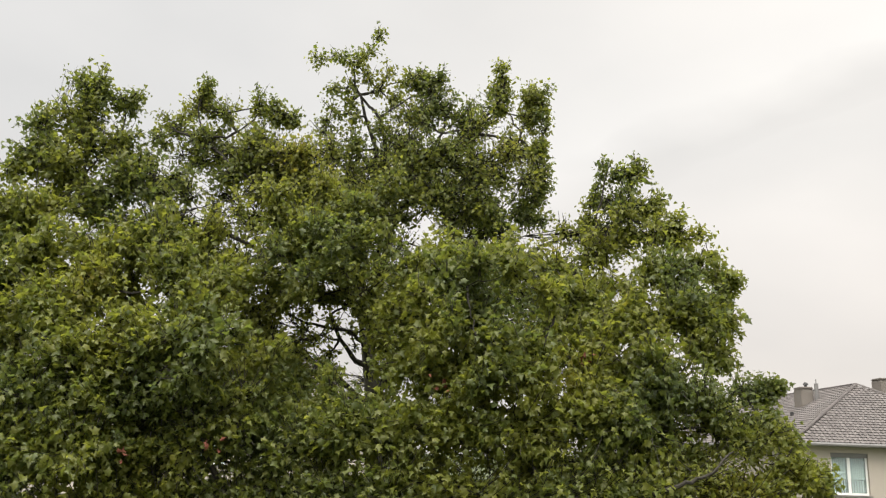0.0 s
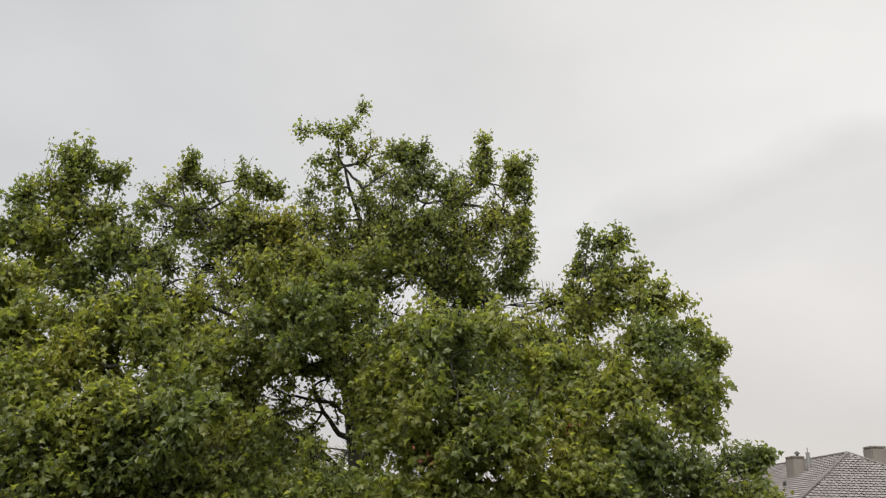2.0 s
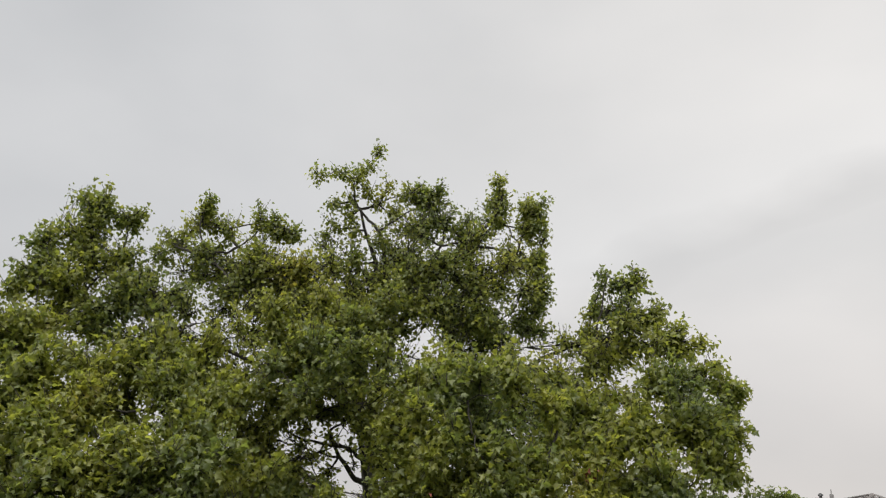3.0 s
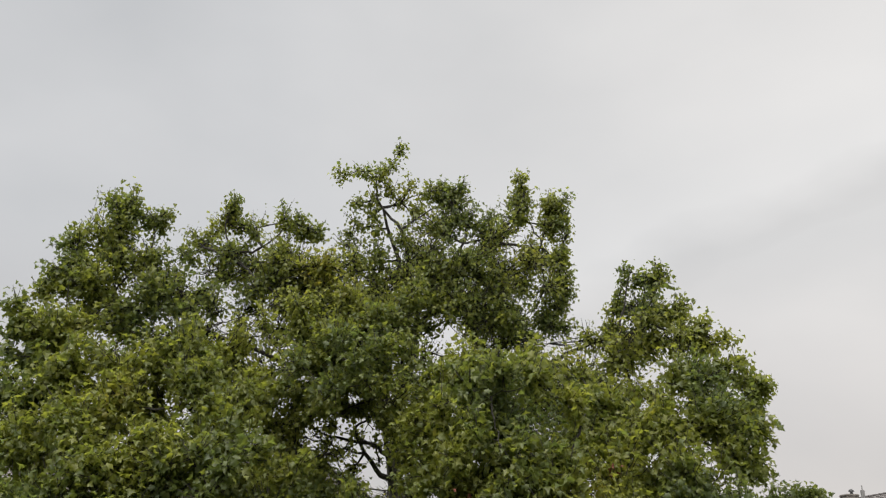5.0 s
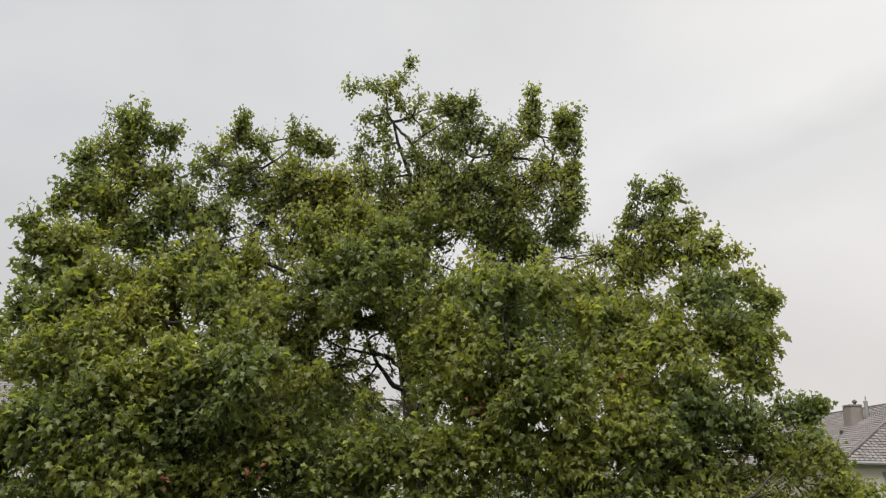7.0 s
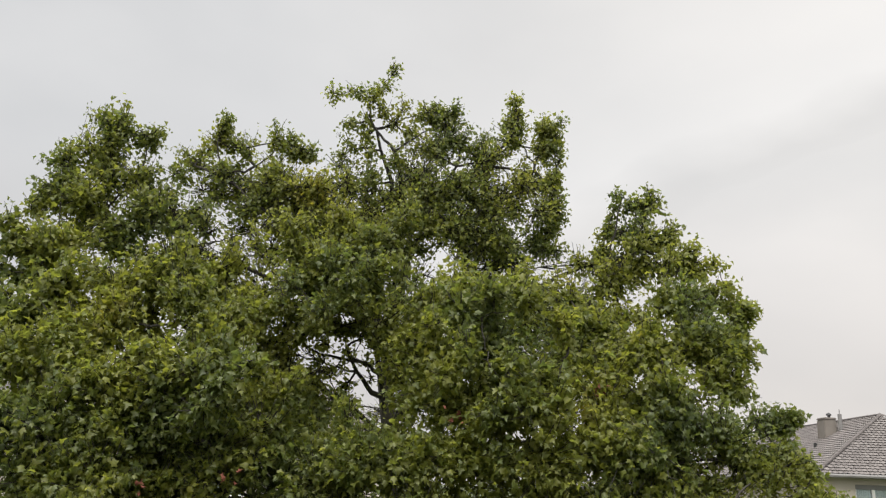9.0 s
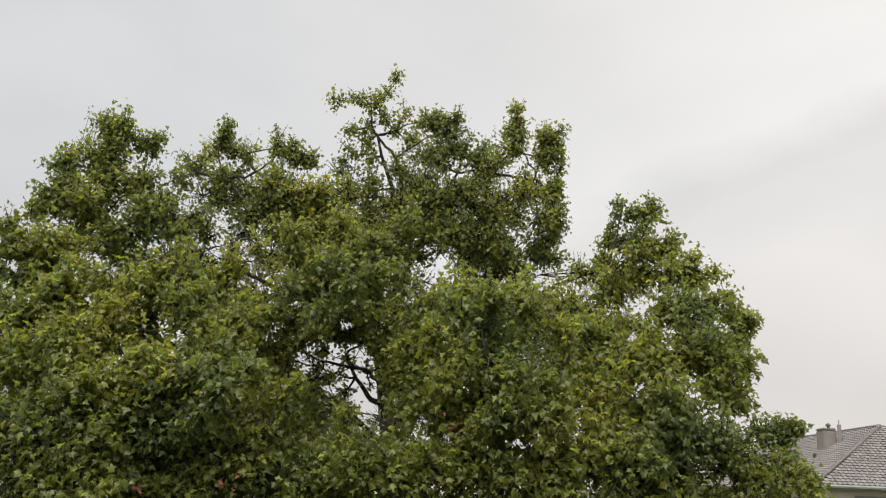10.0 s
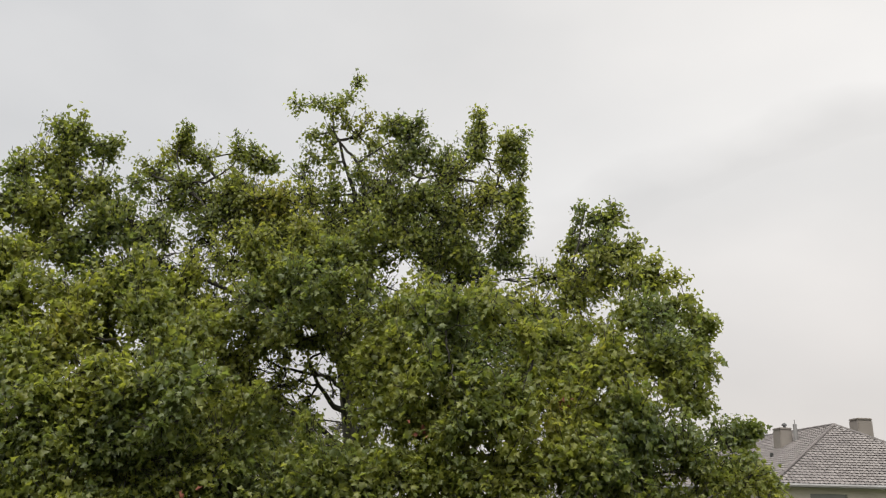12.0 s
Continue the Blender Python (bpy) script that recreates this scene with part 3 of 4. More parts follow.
    limb(plane_tree, [(4.36, 12.26, 10.63, 0.18), (4.17, 12.20, 10.24, 0.21), (1.58, 12.74, 10.96, 0.50), (2.04, 12.14, 10.35, 0.57), (3.25, 12.20, 10.74, 0.57), (3.91, 12.38, 10.92, 0.34), (4.24, 12.32, 10.63, 0.32), (2.71, 11.78, 9.98, 0.65), (3.53, 11.84, 10.08, 0.61), (4.11, 12.02, 9.95, 0.37), (1.67, 11.78, 9.67, 0.58), (3.95, 11.84, 9.35, 0.39)])
    limb(plane_tree, [(2.12, 11.54, 9.27, 0.65), (2.99, 11.42, 9.17, 0.66), (3.61, 11.48, 8.74, 0.64), (4.22, 11.60, 8.95, 0.31), (4.52, 11.66, 9.05, 0.13), (4.52, 11.66, 8.95, 0.16), (4.75, 11.60, 9.05, 0.07), (4.55, 11.54, 8.64, 0.22), (4.68, 11.48, 8.43, 0.19), (3.98, 11.30, 8.32, 0.52), (4.38, 11.42, 8.53, 0.23), (4.76, 11.24, 7.89, 0.37), (4.80, 11.42, 8.21, 0.22), (5.06, 11.30, 7.89, 0.22), (5.08, 11.24, 7.68, 0.28), (4.60, 11.36, 7.83, 0.26), (4.37, 11.48, 7.67, 0.30), (1.95, 11.18, 8.54, 0.64), (2.71, 11.18, 8.43, 0.66)])
    limb(plane_tree, [(1.49, 11.48, 8.21, 0.43), (1.28, 11.48, 7.79, 0.46), (-1.49, 11.48, 8.74, 0.36), (-1.09, 11.18, 8.22, 0.55), (-0.33, 11.18, 8.43, 0.61), (0.44, 11.12, 8.33, 0.65), (1.20, 11.06, 8.44, 0.62), (-1.91, 11.54, 8.00, 0.57), (-2.94, 11.66, 8.21, 0.59), (-3.81, 11.54, 8.00, 0.62), (-4.44, 10.58, 7.89, 0.68), (-5.29, 10.46, 7.89, 0.69)])
    limb(plane_tree, [(-4.89, 13.34, 11.55, 0.60), (-3.34, 14.18, 11.89, 0.57), (-2.38, 14.54, 12.66, 0.66), (-2.29, 14.54, 11.84, 0.62), (-1.55, 14.60, 12.65, 0.66), (-0.00, 14.66, 12.55, 0.66), (0.27, 14.60, 11.74, 0.62), (-1.10, 14.54, 11.02, 0.47), (1.01, 14.54, 11.93, 0.61), (-3.15, 14.18, 12.73, 0.57)], 0.34)
    limb(plane_tree, [(-0.92, 14.36, 13.52, 0.48), (-1.38, 14.42, 12.96, 0.48), (-1.94, 14.24, 13.09, 0.42), (0.28, 14.36, 13.52, 0.48), (0.65, 14.24, 13.83, 0.36), (-2.60, 14.12, 12.83, 0.46), (-2.99, 14.00, 13.04, 0.41), (-0.55, 14.48, 12.95, 0.56), (-3.75, 13.88, 12.97, 0.46), (1.01, 14.36, 12.88, 0.48), (-4.54, 13.70, 12.82, 0.40), (-2.15, 14.00, 13.51, 0.31)], 0.36)
    limb(plane_tree, [(-1.58, 14.06, 10.98, 0.39), (-1.95, 14.18, 11.15, 0.42), (-2.34, 13.88, 10.44, 0.29), (-1.68, 14.00, 11.83, 0.46), (-4.43, 13.76, 11.77, 0.35), (-3.81, 13.52, 10.95, 0.58), (-4.00, 12.98, 10.15, 0.57), (-5.25, 13.04, 11.41, 0.54), (-6.07, 12.92, 11.72, 0.55), (1.98, 13.76, 10.92, 0.61), (1.34, 13.46, 10.58, 0.56), (2.86, 13.52, 11.43, 0.39), (0.48, 13.22, 10.41, 0.59), (-3.02, 13.76, 11.11, 0.33), (-2.90, 12.50, 9.30, 0.53), (-0.67, 13.52, 10.00, 0.37)], 0.42)
    limb(plane_tree, [(-2.34, 13.88, 9.59, 0.25), (-1.97, 13.88, 9.78, 0.23), (-1.79, 13.82, 9.22, 0.24), (-2.75, 13.64, 9.99, 0.21), (-2.26, 13.76, 9.88, 0.41), (-1.79, 13.82, 9.50, 0.39), (-2.39, 13.46, 9.43, 0.32), (-1.90, 13.58, 9.14, 0.38), (-4.00, 14.06, 12.00, 0.41), (-3.72, 14.06, 11.63, 0.34), (-0.64, 14.48, 11.57, 0.35), (-1.50, 13.82, 10.54, 0.33), (2.47, 13.58, 11.70, 0.39), (-1.96, 12.92, 9.57, 0.23), (-1.36, 13.10, 9.75, 0.20), (-1.57, 12.86, 8.98, 0.24), (-2.34, 12.98, 9.95, 0.23), (-1.67, 12.80, 9.87, 0.20), (-1.28, 12.86, 9.47, 0.16), (-1.77, 12.86, 9.18, 0.20)], 0.5, False)
    limb(plane_tree, [(-3.82, 11.12, 8.44, 0.50), (-3.13, 11.24, 8.43, 0.50), (-2.48, 11.30, 8.22, 0.46), (-3.27, 11.12, 7.89, 0.56), (-2.66, 11.48, 8.74, 0.37)], 0.45)
    limb(plane_tree, [(3.16, 11.60, 8.21, 0.52), (2.65, 11.54, 7.89, 0.51), (3.60, 11.54, 8.00, 0.38), (-4.45, 11.90, 8.83, 0.51), (-3.80, 12.02, 8.92, 0.46), (-0.69, 12.80, 8.98, 0.32), (-1.59, 12.56, 8.70, 0.35), (-0.90, 12.44, 8.50, 0.34), (2.77, 12.74, 10.67, 0.33), (3.08, 12.62, 10.38, 0.27), (0.20, 12.38, 9.91, 0.34), (-3.07, 12.68, 10.08, 0.35), (-2.80, 12.50, 9.60, 0.35), (-3.17, 12.68, 10.58, 0.33), (-2.42, 12.32, 8.91, 0.38), (-2.37, 11.96, 8.52, 0.38), (-1.94, 12.14, 8.51, 0.37), (-2.42, 13.16, 10.71, 0.28)], 0.9)
    limb(plane_tree, [(-2.63, 13.04, 10.53, 0.27), (-1.46, 13.10, 10.72, 0.31), (-1.73, 13.28, 10.31, 0.22), (-4.90, 12.14, 10.24, 0.31), (-4.49, 12.14, 9.94, 0.27), (-5.63, 12.08, 10.46, 0.28), (-6.02, 11.84, 9.66, 0.31), (-4.72, 12.44, 10.51, 0.31), (-1.95, 13.04, 11.11, 0.33), (-2.77, 12.68, 9.98, 0.33), (-2.58, 12.68, 9.68, 0.36), (-2.17, 12.80, 9.38, 0.32), (-2.18, 12.68, 9.09, 0.36), (-2.38, 12.68, 9.29, 0.38), (-1.99, 12.62, 8.89, 0.30), (-2.01, 12.38, 10.62, 0.33), (-1.59, 12.56, 10.89, 0.30), (-2.21, 12.44, 10.21, 0.30)], 0.9)
    limb(plane_tree, [(-2.93, 12.56, 11.22, 0.30), (-2.64, 12.74, 11.57, 0.32), (-2.31, 12.50, 10.96, 0.26), (-1.87, 12.68, 11.29, 0.30), (-1.57, 12.92, 11.65, 0.33), (-2.68, 12.44, 10.75, 0.28), (-3.23, 12.56, 11.59, 0.32), (-1.34, 12.80, 11.06, 0.26), (-1.02, 13.04, 11.70, 0.31)], 0.8, False)
    limb(plane_tree, [(-6.32, 10.46, 7.43, 0.68), (-5.52, 10.46, 7.08, 0.79), (-4.46, 10.52, 7.09, 0.77), (-3.66, 11.30, 7.14, 0.71), (-2.66, 11.48, 7.26, 0.70), (-1.49, 11.48, 7.36, 0.68), (-0.44, 11.06, 7.56, 0.69), (0.55, 11.06, 7.45, 0.72), (1.54, 11.00, 7.56, 0.73), (2.53, 11.00, 7.56, 0.72), (3.36, 11.18, 7.78, 0.68), (4.02, 11.18, 7.46, 0.65)], 0.7)
    limb(plane_tree, [(-3.30, 11.90, 7.31, 0.52), (-3.93, 11.72, 7.30, 0.52), (-4.57, 11.60, 7.28, 0.53), (-2.62, 11.96, 7.33, 0.52)], 0.7)
    # looser leaves fill the crown between the denser sprays
    limb(plane_tree, [(0.54, 13.60, 13.50, 0.50), (-0.14, 13.60, 12.95, 0.50), (1.14, 13.60, 12.99, 0.50), (-0.65, 13.60, 13.25, 0.42), (1.39, 13.60, 12.53, 0.50), (-1.12, 13.60, 12.71, 0.50), (-1.69, 13.60, 12.39, 0.50), (-2.49, 13.60, 12.67, 0.50), (-3.23, 13.60, 13.18, 0.42), (-3.80, 13.60, 12.84, 0.45), (-4.23, 13.60, 12.67, 0.40), (-3.05, 13.60, 12.24, 0.50), (0.27, 13.60, 12.24, 0.50), (0.86, 13.60, 11.96, 0.50), (-0.51, 13.60, 12.22, 0.50), (-2.02, 13.60, 13.00, 0.40), (-2.44, 13.60, 11.96, 0.50)], 0.5, False, True)
    limb(plane_tree, [(-5.65, 12.60, 12.53, 0.48), (-6.02, 12.60, 11.89, 0.48), (-5.05, 12.60, 11.87, 0.48), (-6.36, 12.60, 12.31, 0.40), (-5.72, 12.60, 13.02, 0.36), (-4.54, 12.60, 11.79, 0.48)], 0.5, False, True)
    limb(plane_tree, [(2.85, 12.60, 11.73, 0.42), (3.33, 12.60, 11.38, 0.42), (2.40, 12.60, 11.35, 0.42), (2.95, 12.60, 12.15, 0.30)], 0.5, False, True)
    limb(plane_tree, [(-1.58, 11.80, 10.78, 0.36), (-1.97, 11.80, 10.43, 0.36), (-1.19, 11.80, 11.05, 0.36), (-1.85, 11.80, 11.11, 0.36), (-1.40, 11.80, 10.45, 0.30), (-2.48, 11.80, 10.75, 0.36), (-0.76, 11.80, 10.90, 0.30)], 0.7, False, True)
    limb(plane_tree, [(0.53, 11.20, 10.55, 0.40), (0.07, 11.20, 10.30, 0.40), (1.00, 11.20, 10.41, 0.40), (1.47, 11.20, 10.11, 0.40), (-0.31, 11.20, 10.05, 0.34)], 0.7, False, True)
    limb(plane_tree, [(0.16, 10.90, 9.63, 0.40), (0.69, 10.90, 9.50, 0.40), (1.13, 10.90, 9.37, 0.40), (-0.12, 10.90, 9.33, 0.34)], 0.7, False, True)
    limb(plane_tree, [(-3.46, 10.70, 9.29, 0.38), (-3.01, 10.70, 9.16, 0.38), (-3.84, 10.70, 9.13, 0.38), (-2.70, 10.80, 9.41, 0.36), (-3.16, 10.60, 8.83, 0.36), (-4.28, 10.90, 9.48, 0.36)], 0.7, False, True)
    limb(plane_tree, [(-4.18, 12.90, 11.89, 0.34), (-4.32, 12.60, 11.42, 0.30), (-3.76, 12.90, 11.42, 0.26)], 0.6, False, True)
    limb(plane_tree, [(-5.43, 11.90, 10.84, 0.30), (-6.11, 12.00, 11.29, 0.30), (-5.70, 12.60, 12.23, 0.30)], 0.6, False, True)
    limb(plane_tree, [(4.44, 11.20, 8.37, 0.24), (4.57, 11.20, 8.03, 0.26), (4.85, 11.20, 7.81, 0.24), (4.22, 11.20, 8.11, 0.30), (5.04, 11.20, 7.69, 0.16), (4.49, 11.20, 7.67, 0.30), (3.97, 11.20, 7.66, 0.34)], 0.75, False, True)
    limb(plane_tree, [(-3.77, 10.90, 8.87, 0.40), (-3.98, 10.90, 8.54, 0.38), (-3.41, 10.90, 8.63, 0.36), (-4.35, 10.90, 8.88, 0.36)], 0.75, False, True)
    limb(plane_tree, [(0.76, 10.80, 9.07, 0.38), (0.48, 10.80, 8.88, 0.36), (1.09, 10.80, 8.93, 0.36), (1.35, 10.80, 9.15, 0.36)], 0.75, False, True)
    limb(plane_tree, [(-1.47, 11.80, 7.80, 0.42), (-0.38, 11.60, 7.84, 0.42), (-0.89, 11.60, 7.49, 0.42), (-2.36, 11.40, 7.44, 0.42), (-1.71, 11.50, 7.45, 0.40), (0.02, 11.30, 7.52, 0.40)], 0.75, False, True)
    limb(plane_tree, [(-2.10, 12.80, 9.58, 0.30), (-2.12, 13.00, 10.09, 0.30), (-1.49, 13.20, 10.24, 0.26), (-1.82, 12.60, 9.13, 0.26), (-1.07, 13.20, 10.16, 0.28), (-0.75, 12.60, 9.68, 0.22)], 0.5, False, True)
    limb(plane_tree, [(-4.16, 12.90, 11.99, 0.30), (-4.28, 12.60, 11.42, 0.30), (-3.14, 13.20, 12.12, 0.30), (-3.13, 13.00, 11.39, 0.28)], 0.55, False, True)
    # small sprays on the outline
    limb(plane_tree, [(4.01, 12.60, 11.40, 0.20), (4.21, 12.50, 11.07, 0.18), (3.72, 12.70, 11.67, 0.18)], 0.9, False, True)
    limb(plane_tree, [(0.97, 14.00, 14.78, 0.14), (0.90, 14.00, 14.36, 0.16)], 0.9, False, True)
    limb(plane_tree, [(-6.11, 12.60, 13.73, 0.15), (-6.39, 11.30, 10.36, 0.24), (-5.84, 11.20, 9.30, 0.42), (-6.05, 11.20, 9.60, 0.34), (-5.66, 11.20, 8.92, 0.40)], 0.9, False, True)
    limb(plane_tree, [(-3.01, 13.60, 13.79, 0.17), (-3.23, 13.60, 13.62, 0.17)], 0.9, False, True)
    limb(plane_tree, [(-0.52, 13.90, 14.58, 0.15), (-0.80, 13.90, 14.42, 0.16)], 0.9, False, True)
    limb(plane_tree, [(1.76, 13.80, 12.80, 0.17), (1.62, 13.80, 13.20, 0.16)], 0.9, False, True)
    bough(plane_tree, [(-1.21, 14.40, 10.16), (-1.03, 14.03, 12.33), (-1.06, 13.80, 13.15), (-1.19, 13.68, 13.61), (-1.41, 13.61, 13.85), (-1.61, 13.53, 14.11), (-1.65, 13.49, 14.48)], 0.036)
    bough(plane_tree, [(-1.19, 13.68, 13.61), (-0.94, 13.71, 13.81), (-0.63, 13.72, 14.04)], 0.022)
    bough(plane_tree, [(-0.90, 14.19, 11.85), (-0.01, 13.99, 12.96), (0.53, 13.90, 13.57), (0.89, 13.84, 14.02), (1.04, 13.81, 14.37)], 0.032)
    bough(plane_tree, [(0.54, 13.93, 13.48), (0.99, 13.93, 13.40), (1.50, 13.97, 13.13)], 0.025)
    bough(plane_tree, [(-1.14, 13.99, 9.11), (-1.23, 13.84, 9.61), (-1.47, 13.74, 9.83), (-1.85, 13.65, 9.89), (-2.24, 13.49, 9.94), (-2.55, 13.31, 10.14)], 0.036)
    bough(plane_tree, [(-1.23, 13.84, 9.61), (-1.40, 13.69, 10.43), (-1.67, 13.56, 10.86), (-1.97, 13.36, 11.22), (-2.24, 13.28, 11.59)], 0.040)
    bough(plane_tree, [(-2.79, 13.39, 12.00), (-3.39, 13.36, 12.39), (-3.86, 13.33, 12.79), (-4.21, 13.33, 13.32), (-4.21, 13.31, 13.68)], 0.025)
    bough(plane_tree, [(-3.86, 13.33, 12.79), (-4.32, 13.32, 12.99), (-4.69, 13.33, 13.18)], 0.022)
    bough(plane_tree, [(-2.66, 11.59, 7.18), (-3.01, 11.32, 7.82), (-3.09, 11.19, 8.25), (-3.50, 11.05, 8.57), (-3.80, 10.99, 8.94), (-4.01, 11.05, 9.08)], 0.036)
    bough(plane_tree, [(1.10, 11.54, 9.04), (1.42, 11.38, 9.46), (1.55, 11.35, 9.75), (1.70, 11.53, 10.10)], 0.029)
    bough(plane_tree, [(2.35, 10.93, 7.36), (2.89, 10.80, 7.60), (3.21, 10.75, 7.73), (3.48, 10.77, 7.83), (3.78, 10.83, 8.10)], 0.032)
    bough(plane_tree, [(2.61, 13.01, 10.75), (2.47, 13.04, 11.49), (2.57, 13.00, 12.06), (2.68, 12.94, 12.58)], 0.022)
    # the far side of the crown
    rng = np.random.default_rng(21)
    for ring, z in ((5.2, 6.0), (5.4, 7.6), (4.6, 9.2), (3.4, 10.8)):
        rear = []
        for k in range(7):
            a = math.pi * (0.08 + 0.84 * (k + 0.3 * rng.random()) / 6)
            bx = -1.1 + ring * math.cos(a) * 1.05
            if -4.2 < bx < -0.6 and z > 7:
                continue
            rear.append((-1.1 + ring * math.cos(a) * 1.05, 15.1 + ring * 0.75 * math.sin(a), z + 0.8 * rng.random(), 0.65 + 0.2 * rng.random()))
        limb(plane_tree, rear, 0.18 if z < 9 else 0.1)
    withered(plane_tree, 1.91, 10.75, 9.20, 5)
    withered(plane_tree, 0.08, 10.66, 8.81, 6)
    withered(plane_tree, -2.69, 10.30, 7.93, 4)
    withered(plane_tree, -3.73, 10.24, 7.77, 4)
    single_leaves(plane_tree)
    return plane_tree


plane_tree_here()


# ---- the houses ----
def pantile(wide, long):
    """One wavy roof tile, lying along +y upward, a little tilted so that its foot stands proud."""
    verts, faces = [], []
    cols = 6
    for j, (y, lift) in enumerate(((0.0, 0.042), (long * 1.12, 0.002))):
        for k in range(cols + 1):
            s = k / cols
            verts.append((s * wide, y, lift + 0.012 * math.cos(2 * math.pi * s)))
    for k in range(cols + 1):
        s = k / cols
        verts.append((s * wide, 0.045, lift_foot + 0.012 * math.cos(2 * math.pi * s)))
    n = cols + 1
    for k in range(cols):
        faces.append((k, k + 1, n + k + 1, n + k))
        faces.append((2 * n + k, 2 * n + k + 1, k + 1, k))
    return verts, faces


lift_foot = 0.012
TILE_W, TILE_L = 0.195, 0.205
TILE_V, TILE_F = pantile(TILE_W, TILE_L)
TILE_MESH = mesh_of("roof_tile", TILE_V, TILE_F, ROOF_TILE)


def tiled_slope(slope, corner, along, up, inside, singles):
    """Tiles one slope of a roof: from its lower corner along the eave and up; inside(u, v) tells where there is roof. singles: where tiles are pieces."""
    along, up = Vector(along).normalized(), Vector(up).normalized()
    normal = along.cross(up)
    turn = Matrix((along, up, normal)).transposed()
    verts, faces, made = [], [], 0
    for j in range(0, 80):
        v = j * TILE_L
        for i in range(-3, 190):
            u = i * TILE_W
            if not inside(u + TILE_W / 2, v + TILE_L * 0.55):
                continue
            at = Vector(corner) + along * u + up * v + normal * 0.02
            if made < 300 and singles(u, v):
                ob = new("roof_tile", TILE_MESH)
                ob.parent = slope
                ob.matrix_local = Matrix.Translation(at) @ turn.to_4x4()
                made += 1
            else:
                base = len(verts)
                verts.extend(at + turn @ Vector(p) for p in TILE_V)
                faces.extend(tuple(base + k for k in f) for f in TILE_F)
    if verts:
        rest = new("tile_field", mesh_of("tile_field", verts, faces, ROOF_TILE))
        rest.parent = slope
        tagged(rest, kind="stuff")


def ridge_caps(roof, a, b):
    """Half-round ridge tiles from a to b, each overlapping the next."""
    a, b = Vector(a), Vector(b)
    d = (b - a).normalized()
    side = d.cross(Vector((0, 0, 1))).normalized()
    up = side.cross(d)
    turn = Matrix((side, d, up)).transposed().to_4x4()
    verts, faces = [], []
    for y, r in ((0.0, 0.095), (0.40, 0.080)):
        for k in range(7):
            q = math.pi * k / 6
            verts.append((r * math.cos(q), y, r * 0.8 * math.sin(q) + 0.0))
    for k in range(6):
        faces.append((k, k + 1, 8 + k, 7 + k))
    faces.append(tuple(range(6, -1, -1)))
    me = mesh_of("ridge_tile", verts, faces, RIDGE_TILE)
    n = math.ceil((b - a).length / 0.36)
    step = (b - a).length / n
    for k in range(n):
        ob = new("ridge_tile", me)
        ob.parent = roof
        ob.matrix_local = Matrix.Translation(a + d * step * k + up * 0.03) @ turn


def house_window(house, x0, x1, z0, z1, y):
    """A two-sash window in a front that faces the street, with reveal, sill, curtain and a low rail."""
    win = part("window", boxed(x0, y + 0.10, z0, x0 + 0.07, y + 0.17, z1, soft=0.008), WHITE_FRAME, house, "white two-sash window")
    mid = x0 + (x1 - x0) * 0.5
    for a in ((x1 - 0.07, z0, x1, z1), (mid - 0.055, z0 + 0.07, mid + 0.055, z1 - 0.07)):
        part("mullion", boxed(a[0], y + 0.10, a[1], a[2], y + 0.17, a[3], soft=0.008), WHITE_FRAME, win)
    for a in ((x0 + 0.07, z0, x1 - 0.07, z0 + 0.08), (x0 + 0.07, z1 - 0.07, x1 - 0.07, z1)):
        part("rail", boxed(a[0], y + 0.10, a[1], a[2], y + 0.17, a[3], soft=0.008), WHITE_FRAME, win)
    for a, b in ((x0 + 0.07, mid - 0.055), (mid + 0.055, x1 - 0.07)):
        pane = part("pane", boxed(a, y + 0.13, z0 + 0.08, b, y + 0.14, z1 - 0.07), GLASS, win)
        pane.visible_shadow = False
        bm = bmesh.new()
        rows = [bm.verts.new((a + (b - a) * k / 40, y + 0.24 + 0.018 * math.sin(k * 1.25), z)) for z in (z0, z1) for k in range(41)]
        for k in range(40):
            bm.faces.new((rows[k], rows[k + 1], rows[42 + k], rows[41 + k]))
        part("curtain", bm, CURTAIN, win, "pale net curtain")
        part("rail", boxed(a, y + 0.185, z0 + 0.55, b, y + 0.20, z0 + 0.57), DARK_METAL, win)
        n = int((b - a) / 0.09)
        for k in range(n):
            x = a + (k + 0.5) * (b - a) / n
            part("bar", boxed(x - 0.008, y + 0.185, z0 + 0.08, x + 0.008, y + 0.20, z0 + 0.55), DARK_METAL, win)
    part("shutter_box", boxed(x0, y + 0.05, z1 - 0.17, x1, y + 0.098, z1, soft=0.01), ZINC, win, "grey roller shutter box")
    part("sill", boxed(x0 - 0.06, y - 0.05, z0 - 0.06, x1 + 0.06, y + 0.17, z0 - 0.002, soft=0.008), ZINC, win)
    # added dark panel, its colour stands in for the unlit room behind
    part("dim_backing", boxed(x0 - 0.02, y + 0.29, z0 - 0.02, x1 + 0.02, y + 0.33, z1 + 0.02), DARK_ROOM, win)


